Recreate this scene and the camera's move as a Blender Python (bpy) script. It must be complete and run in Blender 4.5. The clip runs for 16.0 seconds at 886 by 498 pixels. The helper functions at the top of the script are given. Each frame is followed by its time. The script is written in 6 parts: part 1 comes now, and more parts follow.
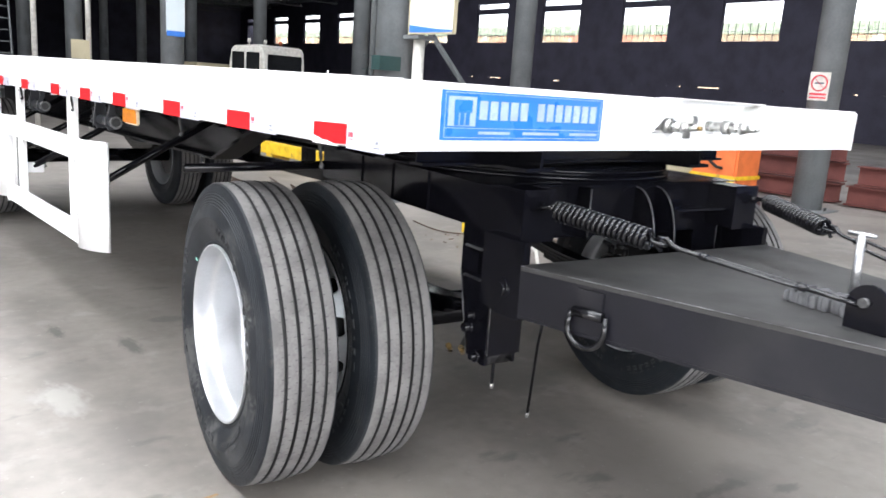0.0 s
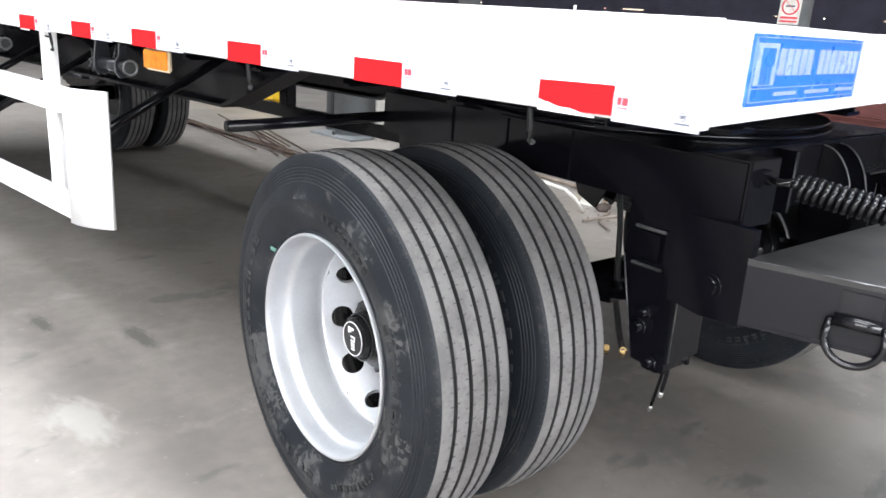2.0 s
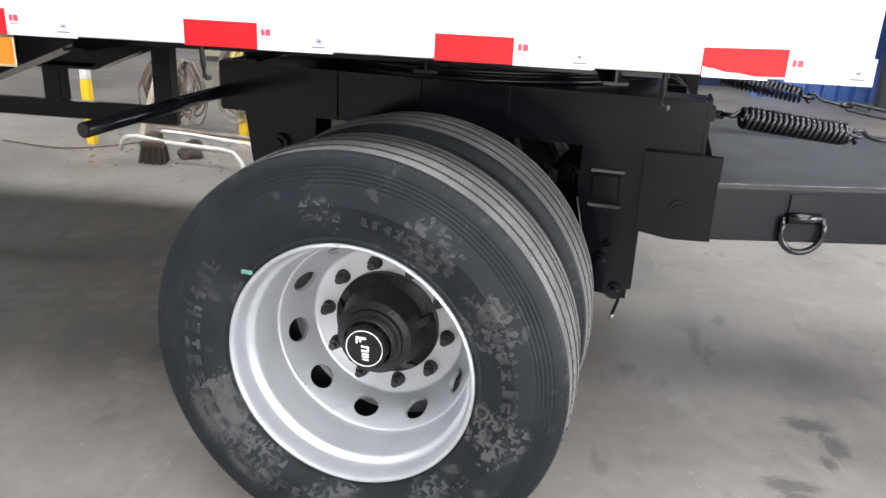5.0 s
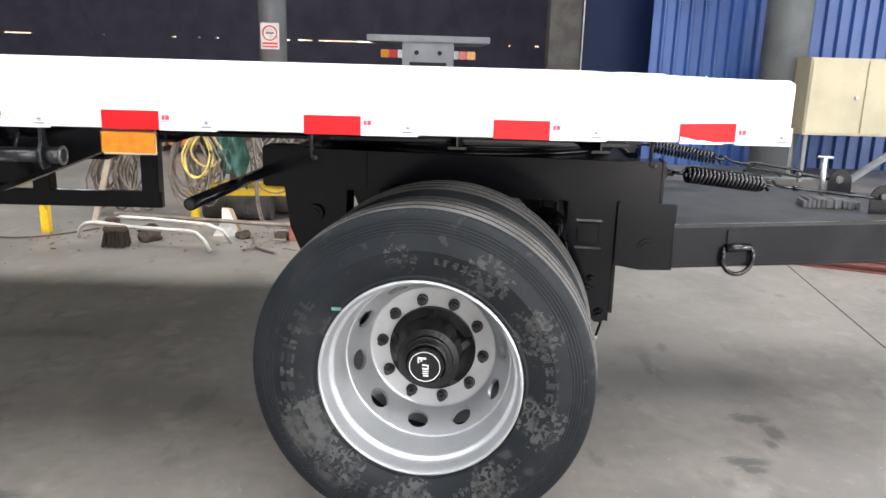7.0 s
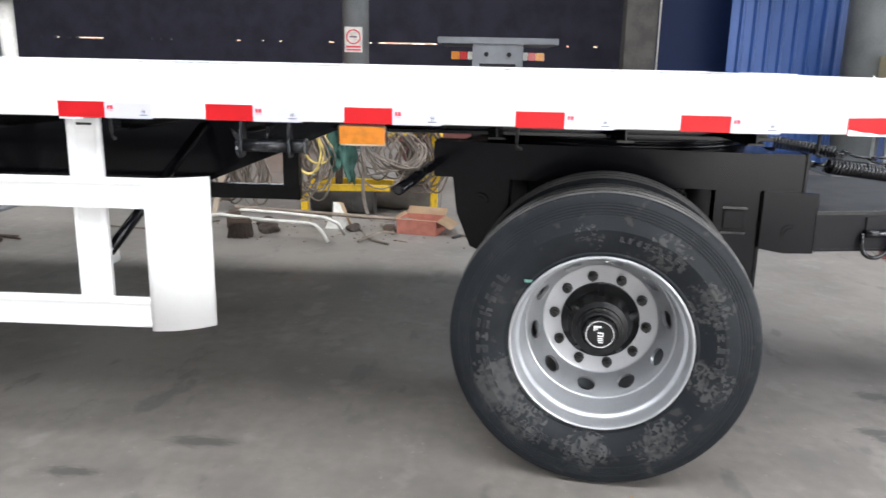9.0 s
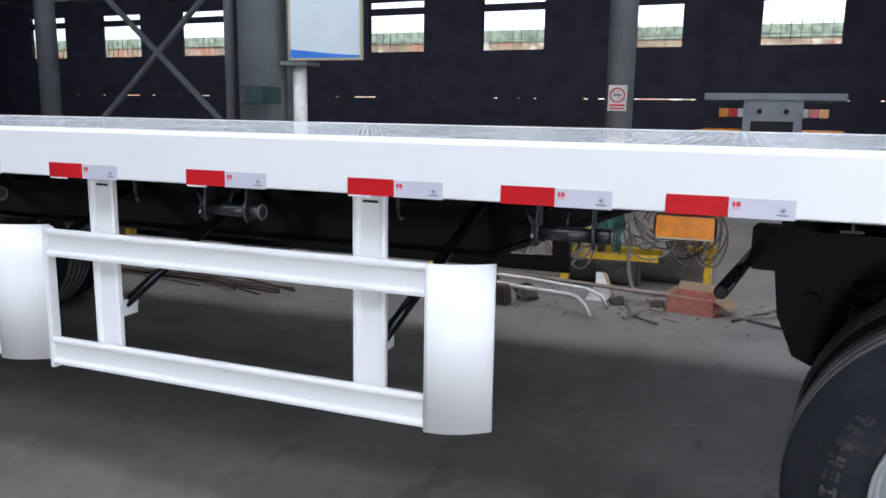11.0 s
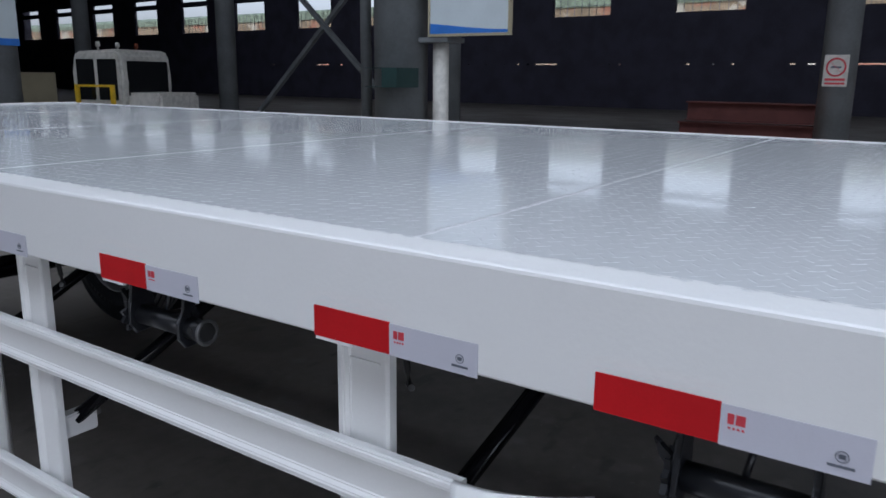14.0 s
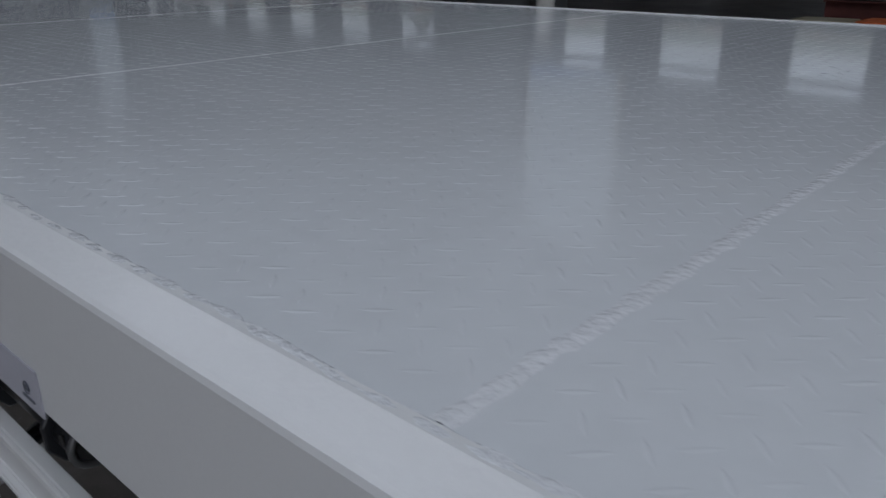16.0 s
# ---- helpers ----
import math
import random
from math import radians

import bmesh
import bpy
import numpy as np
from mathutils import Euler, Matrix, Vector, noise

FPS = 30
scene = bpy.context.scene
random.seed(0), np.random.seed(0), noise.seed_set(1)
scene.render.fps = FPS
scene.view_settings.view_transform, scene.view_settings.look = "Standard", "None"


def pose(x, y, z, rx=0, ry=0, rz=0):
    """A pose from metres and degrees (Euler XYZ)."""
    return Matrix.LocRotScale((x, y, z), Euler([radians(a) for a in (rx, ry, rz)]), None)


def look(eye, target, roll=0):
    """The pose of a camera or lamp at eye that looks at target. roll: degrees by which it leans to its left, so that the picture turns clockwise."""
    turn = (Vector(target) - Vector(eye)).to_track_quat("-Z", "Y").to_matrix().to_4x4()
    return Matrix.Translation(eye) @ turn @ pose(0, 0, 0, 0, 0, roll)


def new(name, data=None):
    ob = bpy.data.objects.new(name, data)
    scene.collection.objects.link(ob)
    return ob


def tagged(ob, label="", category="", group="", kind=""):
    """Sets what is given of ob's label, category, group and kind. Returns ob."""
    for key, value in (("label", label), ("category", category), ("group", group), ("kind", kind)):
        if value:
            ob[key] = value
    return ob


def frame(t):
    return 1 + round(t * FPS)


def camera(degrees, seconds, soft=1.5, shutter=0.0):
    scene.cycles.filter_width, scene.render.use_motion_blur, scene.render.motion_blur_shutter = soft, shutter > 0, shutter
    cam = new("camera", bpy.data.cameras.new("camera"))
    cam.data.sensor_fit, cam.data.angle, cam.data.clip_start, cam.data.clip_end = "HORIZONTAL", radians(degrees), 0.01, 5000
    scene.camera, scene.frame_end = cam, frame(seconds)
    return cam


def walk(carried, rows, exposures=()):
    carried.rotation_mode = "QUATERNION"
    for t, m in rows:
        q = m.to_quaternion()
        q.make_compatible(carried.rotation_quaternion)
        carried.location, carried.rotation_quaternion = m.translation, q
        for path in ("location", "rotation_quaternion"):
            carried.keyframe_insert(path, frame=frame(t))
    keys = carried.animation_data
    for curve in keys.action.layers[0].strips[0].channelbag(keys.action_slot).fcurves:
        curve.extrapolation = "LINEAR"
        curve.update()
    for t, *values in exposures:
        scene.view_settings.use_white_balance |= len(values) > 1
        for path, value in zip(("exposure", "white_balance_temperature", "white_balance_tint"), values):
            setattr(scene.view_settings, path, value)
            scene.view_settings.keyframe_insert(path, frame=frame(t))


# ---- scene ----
cam = camera(60.4, 16.0, shutter=0.3)
PATH = [
    (0, (-1.014, 0.852, 1.384), (0.283, 2.317, 0.969), 3.9),
    (0.5, (-1.045, 1.060, 1.383), (0.228, 2.524, 0.900), 3.8),
    (1, (-1.117, 1.288, 1.389), (0.246, 2.666, 0.896), 3.3),
    (1.5, (-1.114, 1.503, 1.364), (0.273, 2.838, 0.823), 2.6),
    (2, (-1.105, 1.724, 1.376), (0.321, 2.999, 0.789), 3.8),
    (2.5, (-1.176, 1.95, 1.378), (0.323, 3.126, 0.769), 3.8),
    (3, (-1.235, 2.16, 1.384), (0.383, 3.156, 0.76), 4.3),
    (3.5, (-1.205, 2.363, 1.371), (0.463, 3.238, 0.7), 2.2),
    (4, (-1.236, 2.543, 1.374), (0.491, 3.239, 0.645), 4.1),
    (4.2, (-1.285, 2.613, 1.376), (0.493, 3.164, 0.644), 3.8),
    (4.5, (-1.361, 2.707, 1.373), (0.466, 3.084, 0.653), 3.5),
    (4.7, (-1.401, 2.743, 1.376), (0.443, 3.036, 0.659), 3.3),
    (7, (-2.005, 3.163, 1.419), (-0.062, 3.125, 0.944), 1.6),
    (7.5, (-2.158, 3.199, 1.419), (-0.209, 3.186, 0.972), 0.5),
    (8, (-2.253, 3.313, 1.416), (-0.303, 3.268, 0.974), 0.5),
    (8.5, (-2.335, 3.464, 1.418), (-0.395, 3.401, 0.933), -0.3),
    (9, (-2.339, 3.6, 1.416), (-0.398, 3.688, 0.941), 1.2),
    (9.5, (-2.228, 3.69, 1.423), (-0.293, 3.906, 0.967), 0.6),
    (10, (-2.134, 3.833, 1.419), (-0.252, 4.349, 0.98), 2.3),
    (12.5, (-1.517, 3.882, 1.59), (0.288, 4.681, 1.267), 0.1),
    (13, (-1.286, 3.971, 1.605), (0.474, 4.851, 1.245), -0.3),
    (13.5, (-1.072, 4.047, 1.602), (0.618, 5.024, 1.169), 0.3),
    (14, (-0.815, 4.111, 1.623), (0.791, 5.218, 1.181), 0.6),
    (14.5, (-0.618, 4.239, 1.611), (0.924, 5.39, 1.068), -0.3),
    (15, (-0.443, 4.385, 1.603), (1.075, 5.531, 0.985), -1.4),
    (15.2, (-0.394, 4.419, 1.608), (1.116, 5.545, 0.937), -1.3),
    (15.5, (-0.299, 4.464, 1.61), (1.19, 5.601, 0.91), -1.0),
    (15.8, (-0.208, 4.506, 1.618), (1.217, 5.704, 0.887), 0.2),
    (16, (-0.188, 4.546, 1.615), (1.190, 5.798, 0.884), -0.2),
]
EXPOSURES = [(0, 2.40, 6200, 11), (4.5, 2.30, 6250, 10), (7, 2.15, 6430, 10), (8.5, 2.04, 6380, 10), (10, 1.50, 5780, 11), (12.5, 0.52, 5680, 12), (14, 0.09, 5600, 12), (15, -0.45, 5600, 12), (16, -0.92, 5780, 12)]
walk(cam, [(t, look(eye, target, roll)) for t, eye, target, roll in PATH], EXPOSURES)

# ---- world and light ----
world = bpy.data.worlds.new("sky")
scene.world = world
world.use_nodes = True
wn = world.node_tree.nodes
sky = wn.new("ShaderNodeTexSky")
sky.sky_type = "NISHITA"
sky.sun_disc = False
sky.sun_elevation = radians(48)
sky.sun_rotation = radians(247)
sky.air_density = 1.0
sky.dust_density = 4.0
haze = wn.new("ShaderNodeHueSaturation")
haze.inputs["Saturation"].default_value, haze.inputs["Value"].default_value = 0.25, 1.7
world.node_tree.links.new(sky.outputs[0], haze.inputs["Color"])
world.node_tree.links.new(haze.outputs[0], wn["Background"].inputs[0])
wn["Background"].inputs[1].default_value = 0.15

sun_data = bpy.data.lights.new("sun", "SUN")
sun_data.energy, sun_data.angle, sun_data.color = 4.0, radians(6), (1.0, 0.96, 0.9)
sun_lamp = new("sun", sun_data)
sun_lamp.matrix_world = look((-14, -6, 17), (0, 0, 0))


def area_lamp(name, eye, target, w, h, power, color=(0.98, 0.99, 1.0)):
    """Area lamp: daylight through a door or skylight, or an added fill."""
    d = bpy.data.lights.new(name, "AREA")
    d.shape, d.size, d.size_y, d.energy, d.color = "RECTANGLE", w, h, power, color
    ob = new(name, d)
    ob.matrix_world = look(eye, target)
    return ob


area_lamp("door_daylight_west", (-9.3, -2.0, 2.3), (0, -2.0, 2.3), 9.8, 4.3, 43, (1.0, 0.95, 0.89))
area_lamp("door_daylight_south", (-2.0, -11.7, 2.8), (-2.0, 0, 2.8), 9.0, 5.0, 290)
# added fill that brightens the near floor; no known opening there
area_lamp("skylight_near", (-5.0, 5.0, 9.2), (-5.0, 5.0, 0), 3.4, 26.0, 870)
area_lamp("skylight_middle", (1.2, 5.0, 9.2), (1.2, 5.0, 0), 2.0, 26.0, 530)
# added fill that lifts the dim columns and background
area_lamp("skylight_far", (13.0, -1.5, 9.2), (13.0, -1.5, 0), 1.6, 13.0, 340)
# added fill on the far wall, turned away so the deck doesn't mirror it
area_lamp("far_wall_fill", (26.0, 26.0, 9.0), (40.0, 26.0, 4.0), 60.0, 0.5, 560)


# ---- materials ----
def mat(name, color, rough=0.5, metal=0.0, vary=0.12, scale=6.0, fine=60.0, bump=0.0, tint=None, coat=0.0, rough_vary=0.1, island=0.0):
    """A painted, cast or cloth surface with slow and fine variation."""
    m = bpy.data.materials.new(name)
    m.use_nodes = True
    nt = m.node_tree
    nd, ln = nt.nodes, nt.links
    p = nd["Principled BSDF"]
    tc = nd.new("ShaderNodeTexCoord")
    n1, n2 = nd.new("ShaderNodeTexNoise"), nd.new("ShaderNodeTexNoise")
    n1.inputs["Scale"].default_value, n1.inputs["Detail"].default_value = scale, 5
    n2.inputs["Scale"].default_value, n2.inputs["Detail"].default_value = fine, 4
    for n in (n1, n2):
        ln.new(tc.outputs["Object"], n.inputs["Vector"])
    mix = nd.new("ShaderNodeMix")
    mix.data_type = "RGBA"
    other = tint if tint else tuple(c * (1 - vary) for c in color)
    mix.inputs["A"].default_value, mix.inputs["B"].default_value = (*color, 1), (*other, 1)
    add = nd.new("ShaderNodeMath")
    add.operation = "MULTIPLY_ADD"
    add.inputs[1].default_value, add.inputs[2].default_value = 0.35, -0.17
    ln.new(n2.outputs["Fac"], add.inputs[0])
    add2 = nd.new("ShaderNodeMath")
    ln.new(n1.outputs["Fac"], add2.inputs[0])
    ln.new(add.outputs[0], add2.inputs[1])
    ramp = nd.new("ShaderNodeMapRange")
    ramp.interpolation_type = "SMOOTHSTEP"
    ramp.inputs["From Min"].default_value, ramp.inputs["From Max"].default_value = 0.35, 0.7
    ln.new(add2.outputs[0], ramp.inputs["Value"])
    ln.new(ramp.outputs[0], mix.inputs["Factor"])
    ln.new(mix.outputs["Result"], p.inputs["Base Color"])
    rr = nd.new("ShaderNodeMapRange")
    rr.inputs["To Min"].default_value, rr.inputs["To Max"].default_value = max(0.03, rough - rough_vary), min(1, rough + rough_vary)
    ln.new(n1.outputs["Fac"], rr.inputs["Value"])
    ln.new(rr.outputs[0], p.inputs["Roughness"])
    p.inputs["Metallic"].default_value = metal
    p.inputs["Coat Weight"].default_value = coat
    if bump:
        b = nd.new("ShaderNodeBump")
        b.inputs["Strength"].default_value, b.inputs["Distance"].default_value = 1.0, bump
        ln.new(n2.outputs["Fac"], b.inputs["Height"])
        ln.new(b.outputs[0], p.inputs["Normal"])
    return m


def layer(m, color, scale, low, high, stretch=(1, 1, 1), amount=1.0, detail=6.0, seed=0.0, rough=None):
    """Stains, dust or wear of their own shape over a material made by mat()."""
    nt = m.node_tree
    nd, ln = nt.nodes, nt.links
    p = nd["Principled BSDF"]
    tc, mp, n = nd.new("ShaderNodeTexCoord"), nd.new("ShaderNodeMapping"), nd.new("ShaderNodeTexNoise")
    mp.inputs["Scale"].default_value, mp.inputs["Location"].default_value = stretch, (seed, seed * 0.7, seed * 1.3)
    n.inputs["Scale"].default_value, n.inputs["Detail"].default_value = scale, detail
    ln.new(tc.outputs["Object"], mp.inputs["Vector"])
    ln.new(mp.outputs[0], n.inputs["Vector"])
    r = nd.new("ShaderNodeMapRange")
    r.interpolation_type = "SMOOTHSTEP"
    r.inputs["From Min"].default_value, r.inputs["From Max"].default_value, r.inputs["To Max"].default_value = low, high, amount
    ln.new(n.outputs["Fac"], r.inputs["Value"])
    mix = nd.new("ShaderNodeMix")
    mix.data_type = "RGBA"
    ln.new(p.inputs["Base Color"].links[0].from_socket, mix.inputs["A"])
    mix.inputs["B"].default_value = (*color, 1)
    ln.new(r.outputs[0], mix.inputs["Factor"])
    ln.new(mix.outputs["Result"], p.inputs["Base Color"])
    if rough is not None:
        mr = nd.new("ShaderNodeMix")
        ln.new(p.inputs["Roughness"].links[0].from_socket, mr.inputs["A"])
        mr.inputs["B"].default_value = rough
        ln.new(r.outputs[0], mr.inputs["Factor"])
        ln.new(mr.outputs["Result"], p.inputs["Roughness"])
    return m


WHITE = mat("white_paint", (0.78, 0.78, 0.77), 0.30, vary=0.03, scale=1.3, fine=120, bump=0.0004, coat=0.15, rough_vary=0.0)
DECK = mat("white_deck_paint", (0.79, 0.81, 0.82), 0.11, vary=0.07, scale=1.6, fine=30, bump=0.00025, coat=0.3, rough_vary=0.04)
WELDM = mat("painted_weld", (0.86, 0.87, 0.88), 0.16, vary=0.05, scale=30, fine=140, bump=0.003, coat=0.25)
BLACK = mat("black_chassis_paint", (0.0042, 0.0042, 0.0062), 0.16, vary=0.3, scale=5, fine=45, bump=0.0002, rough_vary=0.06)
BLACK.node_tree.nodes["Principled BSDF"].inputs["Specular IOR Level"].default_value = 0.24
layer(BLACK, (0.03, 0.028, 0.026), 4.0, 0.62, 0.8, amount=0.2, seed=3.0, rough=0.4)
SPRINGM = mat("black_spring_enamel", (0.005, 0.005, 0.0065), 0.2, vary=0.3, scale=30, fine=120)
EDGEM = mat("worn_edge_paint", (0.13, 0.13, 0.13), 0.35, metal=0.4, vary=0.8, scale=9, fine=40)
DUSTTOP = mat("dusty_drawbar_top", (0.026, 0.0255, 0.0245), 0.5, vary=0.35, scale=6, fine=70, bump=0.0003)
BEADM = mat("bare_weld_bead", (0.42, 0.42, 0.43), 0.32, metal=0.75, vary=0.85, scale=14, fine=60)
PADM = mat("dusty_rubber_pad", (0.09, 0.09, 0.095), 0.75, vary=0.4, scale=25, fine=90, bump=0.0006)
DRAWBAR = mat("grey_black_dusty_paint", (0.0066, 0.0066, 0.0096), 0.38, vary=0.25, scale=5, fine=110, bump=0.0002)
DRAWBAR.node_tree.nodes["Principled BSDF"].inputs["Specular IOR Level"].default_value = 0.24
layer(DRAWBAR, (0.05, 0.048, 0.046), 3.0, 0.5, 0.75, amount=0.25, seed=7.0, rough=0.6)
BARE = mat("bare_steel_edge", (0.45, 0.45, 0.45), 0.35, metal=0.9, vary=0.3, scale=30)
RUBBER = mat("tyre_sidewall_rubber", (0.0090, 0.0110, 0.0140), 0.5, vary=0.25, scale=7, fine=160, bump=0.0006)
RUBBER.node_tree.nodes["Principled BSDF"].inputs["Specular IOR Level"].default_value = 0.22
layer(RUBBER, (0.026, 0.028, 0.031), 5.0, 0.48, 0.75, amount=0.4, seed=2.0)
layer(RUBBER, (0.05, 0.048, 0.045), 22.0, 0.60, 0.70, amount=0.5, seed=15.0, rough=0.85, detail=10.0)


def bead_dirt(m, color, chips, patches, amount):
    """Dried mud in broken flakes on the part of a sidewall near the rim."""
    nt = m.node_tree
    nd, ln = nt.nodes, nt.links
    p = nd["Principled BSDF"]
    tc, fl, ln_ = nd.new("ShaderNodeTexCoord"), nd.new("ShaderNodeVectorMath"), nd.new("ShaderNodeVectorMath")
    fl.operation, ln_.operation = "MULTIPLY", "LENGTH"
    fl.inputs[1].default_value = (0, 1, 1)
    ln.new(tc.outputs["Object"], fl.inputs[0])
    ln.new(fl.outputs[0], ln_.inputs[0])

    def span(src, low, high):
        r = nd.new("ShaderNodeMapRange")
        r.interpolation_type = "SMOOTHSTEP"
        r.inputs["From Min"].default_value, r.inputs["From Max"].default_value = min(low, high), max(low, high)
        if low > high:
            r.inputs["To Min"].default_value, r.inputs["To Max"].default_value = 1.0, 0.0
        ln.new(src, r.inputs["Value"])
        return r.outputs[0]

    def times(a, b):
        x = nd.new("ShaderNodeMath")
        x.operation = "MULTIPLY"
        ln.new(a, x.inputs[0])
        if isinstance(b, float):
            x.inputs[1].default_value = b
        else:
            ln.new(b, x.inputs[1])
        return x.outputs[0]

    small, warp = nd.new("ShaderNodeTexVoronoi"), nd.new("ShaderNodeTexNoise")
    warp.inputs["Scale"].default_value, warp.inputs["Detail"].default_value = 26.0, 4.0
    jog = nd.new("ShaderNodeVectorMath")
    jog.operation = "MULTIPLY_ADD"
    jog.inputs[1].default_value = (0.05, 0.05, 0.05)
    ln.new(tc.outputs["Object"], warp.inputs["Vector"])
    ln.new(warp.outputs["Color"], jog.inputs[0])
    ln.new(tc.outputs["Object"], jog.inputs[2])
    small.inputs["Scale"].default_value = chips
    ln.new(jog.outputs[0], small.inputs["Vector"])
    total = None
    for y, z, r, k in patches:
        away = nd.new("ShaderNodeVectorMath")
        away.operation = "DISTANCE"
        ln.new(fl.outputs[0], away.inputs[0])
        away.inputs[1].default_value = (0, y, z)
        near = times(span(away.outputs["Value"], r, r * 0.35), k)
        if total is None:
            total = near
        else:
            mx_ = nd.new("ShaderNodeMath")
            mx_.operation = "MAXIMUM"
            ln.new(total, mx_.inputs[0])
            ln.new(near, mx_.inputs[1])
            total = mx_.outputs[0]
    pick, chip = nd.new("ShaderNodeSeparateColor"), nd.new("ShaderNodeMath")
    ln.new(small.outputs["Color"], pick.inputs[0])
    chip.operation = "MULTIPLY_ADD"
    chip.inputs[1].default_value, chip.inputs[2].default_value = 0.75, -0.38
    ln.new(pick.outputs[0], chip.inputs[0])
    lift = nd.new("ShaderNodeMath")
    ln.new(total, lift.inputs[0])
    ln.new(chip.outputs[0], lift.inputs[1])
    f = times(times(span(ln_.outputs["Value"], 0.462, 0.425), span(lift.outputs[0], 0.50, 0.58)), times(span(warp.outputs["Fac"], 0.30, 0.55), amount))
    mix, mr = nd.new("ShaderNodeMix"), nd.new("ShaderNodeMix")
    mix.data_type = "RGBA"
    mix.inputs["B"].default_value, mr.inputs["B"].default_value = (*color, 1), 0.85
    for m_, key, out in ((mix, "Base Color", "Result"), (mr, "Roughness", "Result")):
        ln.new(p.inputs[key].links[0].from_socket, m_.inputs["A"])
        ln.new(f, m_.inputs["Factor"])
        ln.new(m_.outputs[out], p.inputs[key])


RUBBER_CLEAN = RUBBER.copy()
bead_dirt(RUBBER, (0.095, 0.094, 0.090), 85.0, ((0.335, -0.17, 0.14, 0.95), (0.25, -0.30, 0.13, 0.62), (0.02, -0.385, 0.12, 0.70), (-0.23, -0.33, 0.13, 0.72), (-0.36, -0.10, 0.12, 0.55), (-0.33, 0.17, 0.13, 0.50), (-0.19, 0.33, 0.11, 0.50), (0.06, 0.37, 0.08, 0.40)), 0.5)
TREAD = mat("dusty_tread_rubber", (0.135, 0.129, 0.125), 0.8, vary=0.4, scale=9, fine=120, bump=0.0012)
layer(TREAD, (0.09, 0.087, 0.085), 14.0, 0.56, 0.70, amount=0.6, seed=9.0)
LETTER = mat("dusty_raised_lettering", (0.013, 0.0145, 0.017), 0.55, vary=0.4, scale=14, fine=120, bump=0.0006)
layer(LETTER, (0.09, 0.088, 0.082), 16.0, 0.54, 0.66, amount=0.35, seed=8.0, rough=0.85, detail=9.0)
# near-black for groove rubber, and for shade painted into holes and cuts
GROOVE = mat("groove_rubber_and_hole_shade", (0.012, 0.012, 0.012), 0.7)
RIM = mat("silver_wheel_paint", (0.50, 0.51, 0.525), 0.36, metal=0.62, vary=0.10, scale=8, fine=120, bump=0.0003)
HUBM = mat("black_hub_casting", (0.009, 0.009, 0.0095), 0.34, vary=0.3, scale=20, fine=90, bump=0.002)
HUBM.node_tree.nodes["Principled BSDF"].inputs["Specular IOR Level"].default_value = 0.3
NUT = mat("oily_steel_nut", (0.05, 0.05, 0.05), 0.35, metal=0.6, vary=0.4, scale=60)
RED = mat("red_reflective_film", (0.50, 0.010, 0.014), 0.42, vary=0.12, scale=8, fine=300, bump=0.0002)
RED.node_tree.nodes["Principled BSDF"].inputs["Specular IOR Level"].default_value = 0.2
SILVERFILM = mat("white_reflective_film", (0.55, 0.55, 0.62), 0.35, vary=0.06, scale=10, fine=400, bump=0.0002, coat=0.4)
INK = mat("dark_print", (0.12, 0.13, 0.16), 0.5)
REDINK = mat("red_print", (0.6, 0.05, 0.07), 0.5)
SLATE = mat("slate_winch_paint", (0.012, 0.013, 0.016), 0.3, vary=0.3, scale=20, fine=90)
AMBER = mat("amber_reflector", (0.85, 0.28, 0.012), 0.16, vary=0.25, scale=40, fine=500, bump=0.0006, coat=0.5)
AMBER_RIM = mat("cream_reflector_rim", (0.75, 0.62, 0.42), 0.35)
BLUE_PLATE = mat("blue_printed_plate", (0.03, 0.17, 0.62), 0.28, vary=0.1, scale=12, coat=0.4)
FADED = mat("faded_orange_paint", (0.34, 0.21, 0.10), 0.6, vary=0.4, scale=20, fine=80)
GRIME = mat("grimy_dark_steel", (0.055, 0.05, 0.045), 0.7, vary=0.4, scale=4, fine=30)
PALE_BLUE = mat("pale_plate_print", (0.32, 0.40, 0.58), 0.3, vary=0.2, scale=20, coat=0.4)
CHROME = mat("zinc_coupling", (0.55, 0.55, 0.53), 0.3, metal=0.9, vary=0.3, scale=50)
BRASS = mat("brass_fitting", (0.35, 0.24, 0.10), 0.3, metal=0.9, vary=0.3, scale=40)
CONCRETE = mat("concrete_floor", (0.215, 0.194, 0.174), 0.5, vary=0.3, scale=0.7, fine=14, bump=0.0008, rough_vary=0.14)
layer(CONCRETE, (0.125, 0.115, 0.105), 1.9, 0.48, 0.70, amount=0.65, seed=4.0)
layer(CONCRETE, (0.07, 0.066, 0.062), 3.1, 0.62, 0.72, (1.0, 2.0, 1), amount=0.6, seed=11.0, rough=0.4)
layer(CONCRETE, (0.34, 0.32, 0.295), 6.0, 0.57, 0.72, (1, 1, 1), amount=0.25, seed=17.0, detail=9.0)
layer(CONCRETE, (0.42, 0.40, 0.38), 31.0, 0.66, 0.74, (1, 1, 1), amount=0.18, seed=23.0, detail=3.0)


